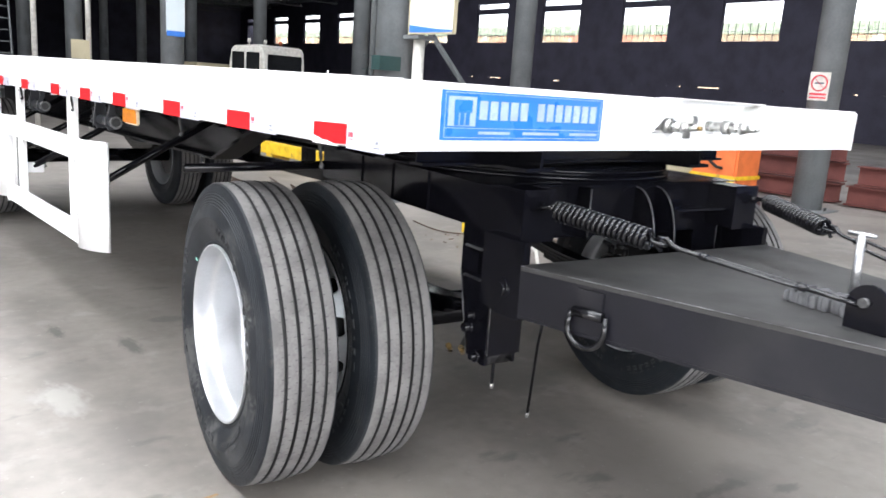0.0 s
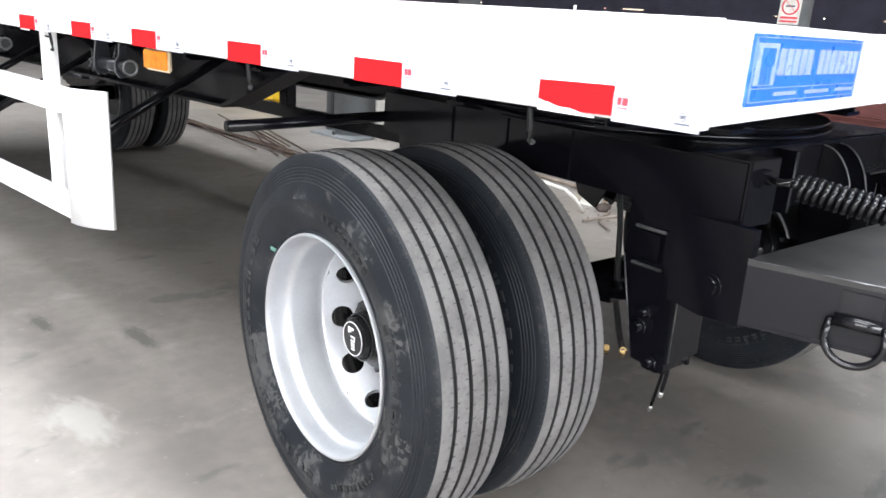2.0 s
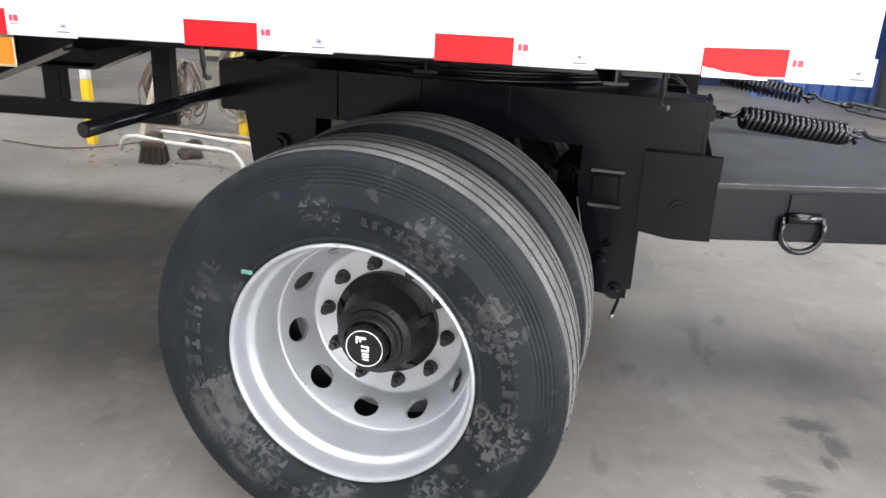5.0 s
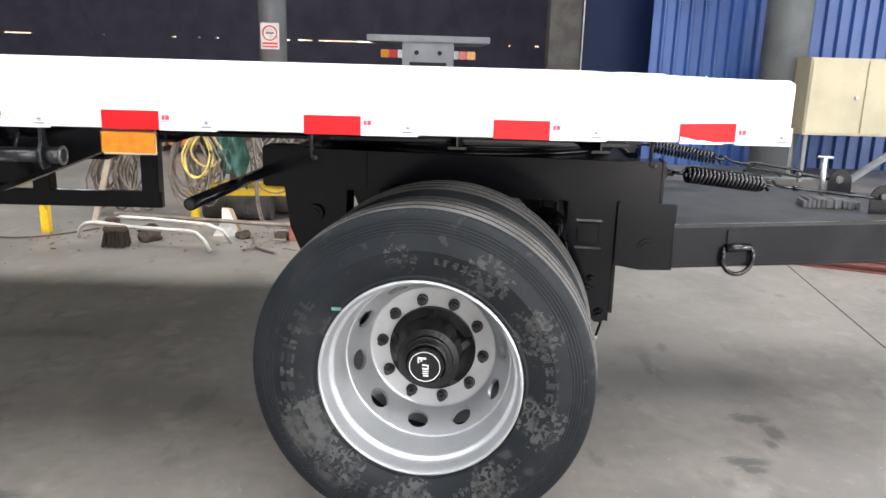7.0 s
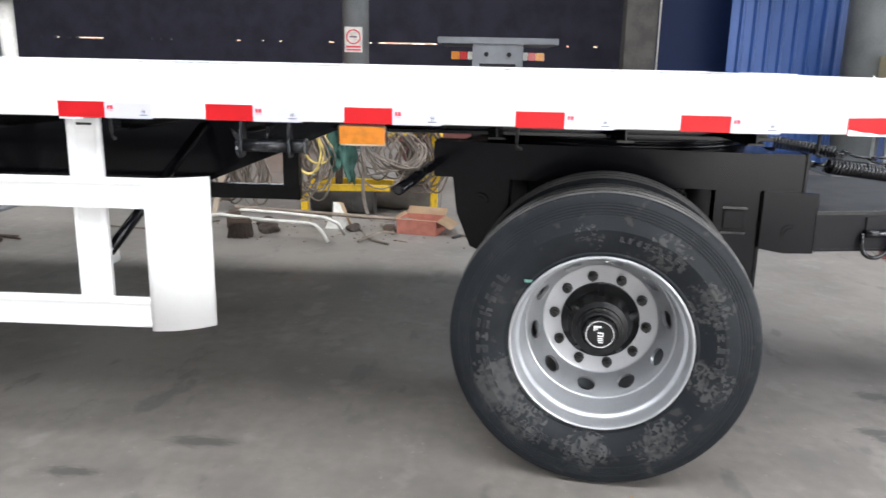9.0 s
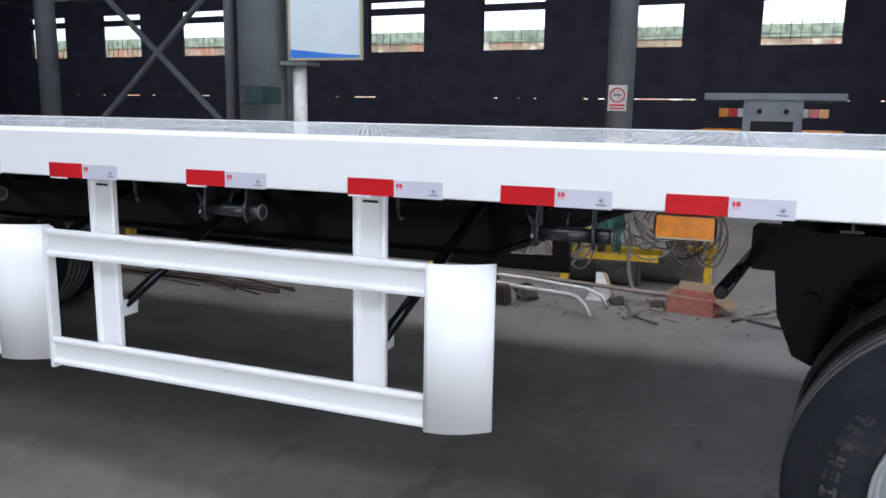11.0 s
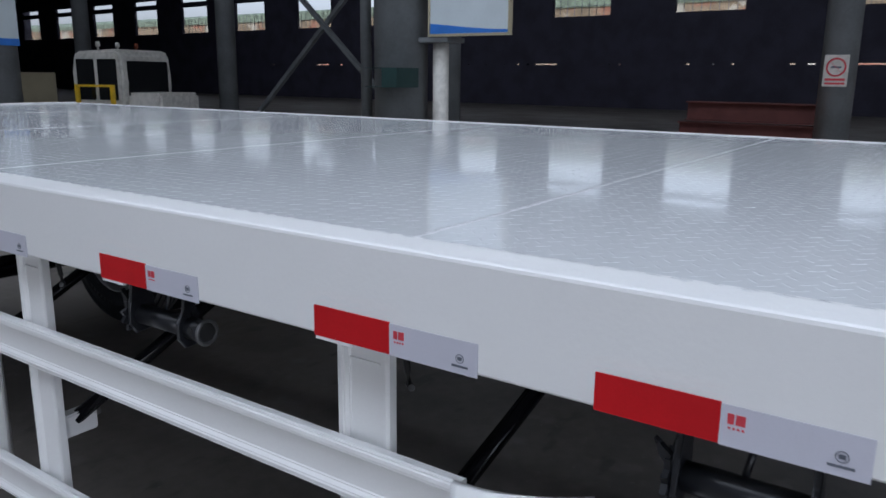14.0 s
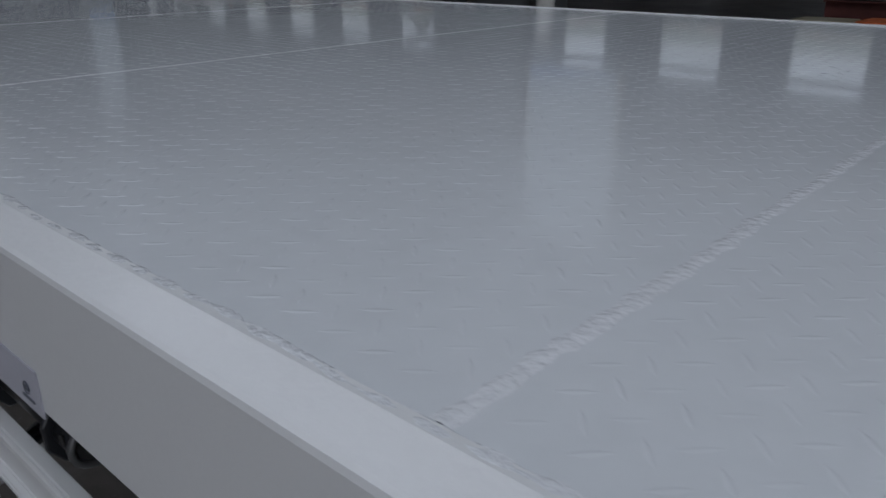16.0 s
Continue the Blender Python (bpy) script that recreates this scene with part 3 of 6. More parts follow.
box(bm, 10.5, 10.56, -0.6, 0.9, 0, 7)
solid("partition_panel", bm, NAVY, "flat navy panel beside the blue partition", "wall", kind="structure")

# ---- the trailer ----
trailer = thing("flatbed_trailer", "new white flatbed trailer with black chassis on the workshop floor", "trailer")
NY, RY, FX = 2.22, 9.9, 2.545         # nose, rear end, far side
ZB, ZT, ZP = 1.232, 1.404, 1.394     # rail bottom, rail top, plate

def rail_profile(x, sg):
    """Side rail section: upright web, rolled top edge sloping up to the plate."""
    return [(x + sg * u, z) for u, z in ((0.004, ZB), (0.045, ZB), (0.045, 1.398), (0.036, 1.398), (0.0050, 1.3890), (0.0016, 1.3868), (0.0, 1.3825), (0.0, ZB + 0.004))]


for name, x, sg in (("near_side_rail", 0.0, 1), ("far_side_rail", FX, -1)):
    bm = B()
    prism(bm, rail_profile(x, sg), "y", NY + 0.04, RY)
    part(name, bm, WHITE, trailer)
    bm = B()
    prism(bm, rail_profile(x + sg * 0.0008, sg), "y", NY, NY + 0.0392)
    part("corner_piece", bm, WHITE, trailer)
bm = B()
box(bm, 0.045, FX - 0.045, RY - 0.05, RY, ZB, ZT, 0.006)
part("rear_rail", bm, WHITE, trailer)

# front rail with the sloping recess for the air couplings
bm = B()
R0, R1, R2, R3 = 1.016, 1.164, 1.705, 1.557
zr = 1.287
top = ZT - 0.008
box(bm, 0.0452, R0, NY, NY + 0.045, ZB + 0.003, top, 0.004)
box(bm, R2, FX - 0.0452, NY, NY + 0.045, ZB + 0.003, top, 0.004)
box(bm, R0, R2, NY, NY + 0.045, ZB + 0.003, zr)
for out in ([(R0, zr), (R1, top), (R0, top)], [(R3, zr), (R2, zr), (R2, top)]):
    prism(bm, out, "y", NY, NY + 0.045)
part("front_rail", bm, WHITE, trailer)
bm = B()
box(bm, R0, R2, NY + 0.07, NY + 0.076, ZB + 0.003, top)
for a, b in (((R0, zr), (R1, top)), ((R3, zr), (R2, top))):
    vs = [bm.verts.new((a[0], NY + 0.045, a[1])), bm.verts.new((b[0], NY + 0.045, b[1])), bm.verts.new((b[0], NY + 0.07, b[1])), bm.verts.new((a[0], NY + 0.07, a[1]))]
    bm.faces.new(vs)
box(bm, R1 - 0.01, R2 + 0.01, NY, NY + 0.07, top, top + 0.004)
part("coupling_recess", bm, WHITE, trailer)
bm = B()
box(bm, R0, R3, NY + 0.045, NY + 0.07, zr - 0.006, zr)
part("recess_floor", bm, WHITE, trailer)
for x, big in ((1.10, True), (1.455, False)):
    bm = B()
    z = 1.313
    y0 = NY + 0.07
    rod(bm, (x, y0, z), (x, y0 - 0.075, z), 0.017, seg=12)
    rod(bm, (x, y0 - 0.060, z), (x, y0 - 0.088, z), 0.024, seg=6)
    rod(bm, (x, y0 - 0.088, z), (x, y0 - 0.125, z), 0.016, seg=14)
    rod(bm, (x, y0 - 0.125, z), (x, y0 - 0.150, z), 0.021, 0.015, seg=14)
    rod(bm, (x, y0 - 0.150, z), (x, y0 - 0.178, z), 0.012, 0.009, seg=14)
    if big:
        rod(bm, (x, y0 - 0.140, z - 0.034), (x, y0 - 0.140, z + 0.034), 0.012, seg=10)
        box(bm, x - 0.018, x + 0.018, y0 - 0.165, y0 - 0.118, z + 0.012, z + 0.036, 0.004)
    c = part("air_coupling", bm, CHROME, trailer, "zinc-plated air brake coupling")
    bm = B()
    rod(bm, (x, y0 - 0.178, z), (x, y0 - 0.190, z), 0.007, seg=12)
    part("coupling_tip", bm, BRASS if big else CHROME, c)

# deck plates with the weld seams between them
SEAMS = [NY + 0.045, 3.485, 4.765, 6.045, 7.325, 8.605, RY - 0.05]
for i in range(6):
    bm = B()
    box(bm, 0.0455, FX - 0.0455, SEAMS[i] + (0.0 if i == 0 else 0.002), SEAMS[i + 1] - 0.002, ZP - 0.006, ZP)
    part("deck_plate", bm, DECK, trailer, "white painted chequer plate")


def weld(bm, a, b, r, step=0.011):
    """An uneven bead of small overlapping ripples."""
    a, b = Vector(a), Vector(b)
    n = max(2, int((b - a).length / step))
    pts = []
    rng = random.Random(int(a.y * 100 + b.x * 10))
    pos = []
    for i in range(n + 1):
        p = a.lerp(b, i / n)
        pos.append(p)
    d = (b - a).normalized()
    s = d.cross(Vector((0, 0, 1)))
    rows = []
    wob = 0.0
    for i, p in enumerate(pos):
        wob = 0.8 * wob + rng.uniform(-0.0012, 0.0012)
        w = r * (1.0 + 0.18 * math.sin(i * 1.9) + rng.uniform(-0.2, 0.25))
        h = r * 0.15 * (0.8 + 0.25 * math.sin(i * 1.9) + rng.uniform(-0.15, 0.2))
        rows.append([bm.verts.new(p + s * (wob + w * k) + Vector((0, 0, h * (1 - k * k)))) for k in (-1, -0.5, 0, 0.5, 1)])
    for i in range(n):
        for k in range(4):
            bm.faces.new((rows[i][k], rows[i][k + 1], rows[i + 1][k + 1], rows[i + 1][k])).smooth = True


for y in SEAMS[1:-1]:
    bm = B()
    weld(bm, (0.05, y, ZP), (FX - 0.05, y, ZP), 0.0078)
    part("weld_seam", bm, WELDM, trailer)
bm = B()
weld(bm, (0.042, NY + 0.06, ZP + 0.0035), (0.042, RY - 0.06, ZP + 0.0035), 0.005)
part("edge_weld", bm, WELDM, trailer)
# raised bars of the chequer plate, one joined relief
verts, faces = [], []
P = 0.0374
L, W2, H0 = 0.0150, 0.0035, 0.00046
rng = random.Random(12)
nx, ny = int((FX - 0.14) / P * 2), int((RY - NY - 0.16) / P * 2)
for i in range(nx):
    for j in range(ny):
        if (i + j) % 2:
            continue
        x, y = 0.081 + i * P / 2 + rng.uniform(-0.0022, 0.0022), 2.338 + j * P / 2 + rng.uniform(-0.0022, 0.0022)
        if min(abs(y - s) for s in SEAMS) < 0.022:
            continue
        a = math.radians((-48 if i % 2 == 0 else 42) + rng.uniform(-4, 4))
        c, s = math.cos(a), math.sin(a)
        n = len(verts)
        H = H0 * rng.uniform(0.55, 1.15)
        for u, v, h in ((-L, 0, 0), (0, -W2, 0), (L, 0, 0), (0, W2, 0), (-L * 0.55, 0, H), (L * 0.55, 0, H)):
            verts.append((x + u * c - v * s, y + u * s + v * c, ZP + h - 0.0001))
        faces += [(n, n + 1, n + 4), (n + 1, n + 5, n + 4), (n + 1, n + 2, n + 5), (n + 2, n + 3, n + 5), (n + 3, n + 4, n + 5), (n + 3, n, n + 4)]
me = bpy.data.meshes.new("chequer_relief")
me.from_pydata(verts, [], faces)
me.materials.append(DECK)
part("chequer_relief", me, DECK, trailer, kind="stuff")

# number and brand plate on the nose, its print as plain shapes
bm = B()
box(bm, 0.16, 0.762, NY - 0.004, NY - 0.0005, 1.262, 1.380, 0.001)
plate = part("name_plate", bm, BLUE_PLATE, trailer, "blue printed name plate on the nose")
bm = B()
yb = NY - 0.0052
for z in (1.268, 1.2905, 1.374):
    box(bm, 0.170, 0.752, yb, yb + 0.001, z, z + 0.0016)
for x in (0.170, 0.7505):
    box(bm, x, x + 0.0016, yb, yb + 0.001, 1.268, 1.3756)
part("plate_border", bm, PALE_BLUE, plate)
for x in [0.282 + k * 0.036 for k in range(5)] + [0.490 + k * 0.036 for k in range(7)]:
    bm = B()
    box(bm, x, x + 0.026, yb, yb + 0.001, 1.312, 1.358)
    part("print_bar", bm, PALE_BLUE, plate)
bm = B()
for x0, x1 in ((0.282, 0.392), (0.440, 0.580), (0.625, 0.742)):
    box(bm, x0, x1, yb, yb + 0.001, 1.277, 1.284)
part("plate_small_print", bm, PALE_BLUE, plate)
bm = B()
box(bm, 0.180, 0.270, yb, yb + 0.001, 1.296, 1.366, 0.0004)
part("plate_emblem_field", bm, PALE_BLUE, plate)
bm = B()
box(bm, 0.198, 0.256, yb - 0.0012, yb - 0.0002, 1.328, 1.358, 0.0004)
for x in (0.200, 0.218, 0.236):
    box(bm, x, x + 0.013, yb - 0.0012, yb - 0.0002, 1.298, 1.328)
part("plate_emblem", bm, BLUE_PLATE, plate)

# red and white reflective tape along the near side
TAPES = [2.512, 3.001, 3.495, 4.017, 4.447, 4.912, 5.490, 6.070, 6.60, 7.13, 7.66, 8.19, 8.72, 9.25]
for k, y in enumerate(TAPES):
    lift = 0.012 if k == 0 else 0.0
    bm = B()
    vs = box(bm, -0.0022, -0.0004, y - 0.148, y, 1.230 + (0.004 if k == 0 else 0), 1.279 + lift * 0.3)
    if k == 0:
        for v in vs:
            v.co.z += ((y - 0.148) - v.co.y) * 0.03 + 0.003
    t = part("red_tape", bm, RED, trailer, "red reflective safety tape" + (" with a lifted corner" if k == 0 else ""))
    if k == 0:
        bm = B()
        rngp = random.Random(4)
        edge_pts = [(y - 0.002 - 0.0105 * j, 1.2325 + 0.017 * (1 - j / 11) ** 1.4 + rngp.uniform(-0.002, 0.002)) for j in range(12)]
        strip = [(y - 0.002 - 0.0105 * j, 1.2295) for j in range(12)]
        prism(bm, edge_pts + list(reversed(strip)), "x", -0.0046, -0.0028)
        part("peeled_strip", bm, WHITE, t, "crinkled white backing of the lifted tape")
    bm = B()
    vs = box(bm, -0.0020, -0.0004, y - 0.298, y - 0.1482, 1.229, 1.277)
    t = part("white_tape", bm, SILVERFILM, trailer, "white reflective safety tape")
    if k in (5, 6, 7):
        bm = B()
        box(bm, -0.0016, 0.004, y - 0.075, y - 0.002, 1.2245, 1.2295)
        part("tape_backing", bm, WHITE, t)
    bm = B()
    y0 = y - 0.156
    for j, (a, b) in enumerate(((0, 0.007), (0.009, 0.019))):
        box(bm, -0.0028, -0.0021, y0 - b, y0 - a, 1.256, 1.268)
    for j in range(4):
        box(bm, -0.0028, -0.0021, y0 - 0.004 - j * 0.0048, y0 - 0.0012 - j * 0.0048, 1.250, 1.2525)
    part("maker_mark", bm, REDINK, t)
    bm = B()
    ring = [(-0.0026, y - 0.270 + 0.0062 * math.cos(a * math.pi / 8), 1.251 + 0.0062 * math.sin(a * math.pi / 8)) for a in range(16)]
    tube(bm, ring, 0.0006, 5, closed=True)
    box(bm, -0.0028, -0.0021, y - 0.283, y - 0.257, 1.2385, 1.2415)
    box(bm, -0.0028, -0.0021, y - 0.2735, y - 0.2665, 1.2485, 1.2535)
    part("approval_mark", bm, INK, t)
bm = B()
box(bm, -0.0016, 0.0, NY + 0.235, NY + 0.239, 1.285, 1.405)
part("rail_joint", bm, WHITE, trailer)

# amber side reflector
bm = B()
box(bm, 0.048, 0.060, 3.892, 4.047, 1.157, 1.224, 0.008)
am = part("side_reflector", bm, AMBER_RIM, trailer, "amber side reflector with a cream rim")
bm = B()
box(bm, 0.042, 0.049, 3.898, 4.041, 1.163, 1.218, 0.003)
part("reflector_lens", bm, AMBER, am, "amber ribbed lens")
bm = B()
box(bm, 0.061, 0.067, 3.93, 4.01, 1.19, ZB)
part("reflector_bracket", bm, BLACK, am)

# underframe
for x in (0.79, 1.71):
    bm = B()
    prof = [(2.45, 1.222), (RY - 0.1, 1.222), (RY - 0.1, 0.94), (4.72, 0.94), (4.20, 1.155), (2.45, 1.155)]
    prism(bm, prof, "x", x - 0.006, x + 0.006)
    box(bm, x - 0.07, x + 0.07, 2.45, RY - 0.1, 1.222, 1.231)
    prism(bm, [(RY - 0.1, 0.928), (4.70, 0.928), (4.18, 1.143), (2.45, 1.143), (2.45, 1.155), (4.20, 1.155), (4.72, 0.94), (RY - 0.1, 0.94)], "x", x - 0.07, x + 0.07)
    part("main_beam", bm, BLACK, trailer, "black welded main beam, deeper behind the gooseneck")
y = 2.62
while y < RY - 0.2:
    bm = B()
    box(bm, 0.42, FX - 0.42, y - 0.003, y + 0.003, 1.16, 1.229)
    box(bm, 0.42, FX - 0.42, y - 0.03, y + 0.03, 1.152, 1.16)
    part("cross_member", bm, BLACK, trailer)
    y += 0.46
bm = B()
box(bm, 0.047, 0.075, NY + 0.06, RY - 0.1, ZB + 0.004, ZB + 0.012)
part("inner_lip", bm, BLACK, trailer)

# rope hooks under the side rail
for y in (2.565, 3.485, 4.775, 5.75, 6.7):
    bm = B()
    tube(bm, [(0.05, y, ZB + 0.002), (0.052, y, ZB - 0.02), (0.056, y, ZB - 0.05), (0.058, y, ZB - 0.068), (0.054, y - 0.008, ZB - 0.072), (0.048, y - 0.014, ZB - 0.070)], 0.0055, 10)
    part("rope_hook", bm, HUBM, trailer, "bent steel rope hook")

# lashing winches: short barrels hung on two straps
def winch(y):
    """A barrel between two bent cheek plates, its head with bore and ring towards the nose."""
    z, x = 1.150, 0.052
    bm = B()
    rod(bm, (x, y - 0.072, z), (x, y + 0.072, z), 0.0200, seg=24)
    w = part("lashing_winch", bm, SLATE, trailer, "black lashing winch hung under the side rail")
    for yy, k in ((y - 0.075, -1), (y + 0.075, 1)):
        bm = B()
        top = 0.010 if k < 0 else 0.020
        prof = [(x - top, ZB), (x + top, ZB), (x + top * 1.1, z + 0.036), (x + 0.030, z + 0.012), (x + 0.031, z - 0.012), (x + 0.018, z - 0.034), (x - 0.014, z - 0.037), (x - 0.030, z - 0.016), (x - 0.030, z + 0.012), (x - top * 1.1, z + 0.036)]
        prism(bm, prof, "y", yy - 0.0045, yy + 0.0045)
        for v in bm.verts:
            v.co.y += k * 0.10 * (1.2 - v.co.z) * (0.12 if v.co.z > 1.14 else 0.3)
        bmesh.ops.bevel(bm, geom=bm.edges[:], offset=0.002, segments=1, affect="EDGES")
        part("winch_cheek", bm, SLATE, w)
    bm = B()
    rod(bm, (x + 0.004, y + 0.004, z + 0.012), (x + 0.016, y - 0.004, z + 0.058), 0.0048, seg=8)
    part("lock_pin", bm, SLATE, w)
    bm = B()
    rod(bm, (x, y - 0.125, z), (x, y - 0.079, z), 0.0215, seg=20)
    h = part("winch_head", bm, SLATE, w)
    bm = B()
    ring = [(x + 0.0225 * math.cos(2 * math.pi * k / 24), y - 0.126, z + 0.0225 * math.sin(2 * math.pi * k / 24)) for k in range(24)]
    tube(bm, ring, 0.004, 8, closed=True)
    part("head_ring", bm, EDGEM, h)
    # solid dark discs give the bore and bar hole their shade by colour
    bm = B()
    rod(bm, (x, y - 0.1252, z), (x, y - 0.1275, z), 0.0175, seg=18)
    part("winch_bore_shade", bm, GROOVE, h)
    bm = B()
    rod(bm, (x - 0.0205, y - 0.104, z + 0.004), (x - 0.0225, y - 0.104, z + 0.004), 0.007, seg=12)
    part("bar_hole_shade", bm, GROOVE, h)
    bm = B()
    n = 12
    prism(bm, [(x + (0.042 if k % 2 else 0.033) * math.cos(math.pi * k / n), z + (0.042 if k % 2 else 0.033) * math.sin(math.pi * k / n)) for k in range(2 * n)], "y", y + 0.081, y + 0.089)
    part("winch_ratchet", bm, SLATE, w)
    bm = B()
    prism(bm, [(y + 0.082, z + 0.034), (y + 0.104, z + 0.052), (y + 0.096, z + 0.030), (y + 0.088, z + 0.022)], "x", x - 0.026, x - 0.016)
    part("winch_pawl", bm, SLATE, w)


for y in (4.275, 5.37, 6.5, 7.6):
    winch(y)

# side guard
def guard(y0, y1, posts, panel):
    """White side guard: two rolled rails, channel posts, a rounded end panel at the front."""
    for z0, z1 in ((0.934, 1.034), (0.528, 0.630)):
        bm = B()
        a = y0 + (0.1805 if panel else 0.0)
        prof = [(0.066, z0), (0.042, z0), (0.040, z0 + 0.003), (0.040, z0 + 0.013), (0.050, z0 + 0.021), (0.050, z1 - 0.030), (0.041, z1 - 0.016), (0.042, z1 - 0.004), (0.046, z1), (0.066, z1)]
        prism(bm, prof, "y", a, y1)
        bmesh.ops.bevel(bm, geom=[e for e in bm.edges if abs(e.verts[0].co.y - e.verts[1].co.y) > 0.5], offset=0.0025, segments=2, affect="EDGES")
        for f in bm.faces:
            f.smooth = abs(f.normal.y) < 0.5
        crease(bm, 0.6)
        part("guard_rail", bm, WHITE, trailer, "white rolled steel guard rail")
    for yp in posts:
        bm = B()
        w = 0.055
        prof = [(0.096, yp - w), (0.074, yp - w), (0.072, yp - w + 0.003), (0.072, yp - w + 0.014), (0.082, yp - w + 0.021), (0.082, yp + w - 0.021), (0.072, yp + w - 0.014), (0.072, yp + w - 0.003), (0.074, yp + w), (0.096, yp + w)]
        prism(bm, prof, "z", 0.531, 1.222)
        bmesh.ops.bevel(bm, geom=[e for e in bm.edges if abs(e.verts[0].co.z - e.verts[1].co.z) > 0.3], offset=0.0025, segments=2, affect="EDGES")
        box(bm, 0.078, 0.0835, yp - 0.033, yp + 0.033, 1.166, 1.170)
        gpost = part("guard_post", bm, WHITE, trailer)
        # dark bar on the post face paints in the shaded slot
        bm = B()
        box(bm, 0.0805, 0.0818, yp - 0.028, yp + 0.024, 1.198, 1.206, 0.0005)
        part("post_slot_shade", bm, GROOVE, gpost)
        bm = B()
        tube(bm, [(0.76, yp - 0.146, 1.145), (0.135, yp - 0.018, 0.757)], 0.019, 12)
        st = part("guard_stay", bm, BLACK, trailer, "black tube stay behind the side guard")
        bm = B()
        box(bm, 0.097, 0.19, yp - 0.035, yp + 0.005, 0.72, 0.78, 0.004)
        part("stay_lug", bm, WHITE, st)
        bm = B()
        rod(bm, (0.098, yp - 0.015, 0.757), (0.205, yp - 0.015, 0.757), 0.012, seg=6)
        part("stay_bolt", bm, BARE, st)
    if panel:
        bm = B()
        n = 14
        outer, inner = [], []
        for k in range(n + 1):
            u = k / n
            y = y0 + 0.190 * u
            x = 0.035 + 0.080 * (1 - u) ** 2.2
            outer.append((x, y))
            inner.append((x + 0.012, y))
        prism(bm, outer + list(reversed(inner)), "z", 0.518, 1.036)
        for f in bm.faces:
            f.smooth = abs(f.normal.z) < 0.5
        bmesh.ops.bevel(bm, geom=[e for e in bm.edges if e.is_boundary or abs(e.calc_face_angle(0)) > 0.8], offset=0.003, segments=1, affect="EDGES")
        part("guard_end_panel", bm, WHITE, trailer, "white rounded end panel of the side guard")
    bm = B()
    box(bm, 0.042, 0.085, y1 - 0.001, y1 + 0.020, 0.512, 1.040, 0.004)
    part("guard_end_post", bm, WHITE, trailer)


guard(4.490, 6.165, (4.881, 5.925), True)
guard(6.235, 8.05, (6.55, 7.55), True)

# black guard frame on the far side
bm = B()
box(bm, FX - 0.10, FX - 0.05, 4.74, 8.0, 0.54, 0.635, 0.004)
part("far_guard_rail", bm, BLACK, trailer)
for y in (4.79, 5.42, 6.6, 7.6):
    bm = B()
    box(bm, FX - 0.14, FX - 0.0505, y - 0.05, y + 0.05, 0.636, 1.228, 0.004)
    part("far_guard_post", bm, BLACK, trailer)

# ---- wheels ----
TYRE_R = 0.518


def tyre_mesh(rubber):
    bm = B()
    side = [(0.294, 0.112), (0.300, 0.121), (0.312, 0.126), (0.318, 0.1235), (0.335, 0.130), (0.360, 0.1375), (0.395, 0.1405), (0.425, 0.1385), (0.440, 0.1365)]
    rr = 0.441
    while rr < 0.484:
        side += [(rr, 0.1368 - (rr - 0.441) * 0.16), (rr + 0.0015, 0.1350 - (rr - 0.441) * 0.16), (rr + 0.0055, 0.1350 - (rr - 0.441) * 0.16), (rr + 0.007, 0.1366 - (rr - 0.434) * 0.16)]
        rr += 0.0095
    side += [(0.493, 0.1275), (0.503, 0.1245), (0.512, 0.1195), (0.5165, 0.113)]
    tread = [(0.5175, 0.110)]
    for c in (0.072, 0.025):
        tread += [(0.5245 - c * c * 1.0, c + 0.0062), (0.511, c + 0.0045), (0.511, c - 0.0045), (0.5250 - c * c * 1.0, c - 0.0062)]
    half = side + tread
    half = [(r if r < 0.4 else 0.4 + (r - 0.4) * 0.935, x * (0.87 + 0.07 * max(0.0, 1 - abs(r - 0.395) / 0.09))) for r, x in half]
    prof = [(r, -x) for r, x in half] + [(r, x) for r, x in reversed(half)]
    ns = len(side)
    mis = []
    for i in range(len(prof) - 1):
        j = min(i, len(prof) - 2 - i)
        if j < ns - 1:
            mis.append(0)
        else:
            k = j - ns
            mis.append(2 if k in (1, 2, 3, 5, 6, 7) else 1)
    lathe(bm, prof, 120, mis=mis)
    bm.normal_update()
    crease(bm, 0.35)
    return mesh_of("tyre", bm, [rubber, TREAD, GROOVE])


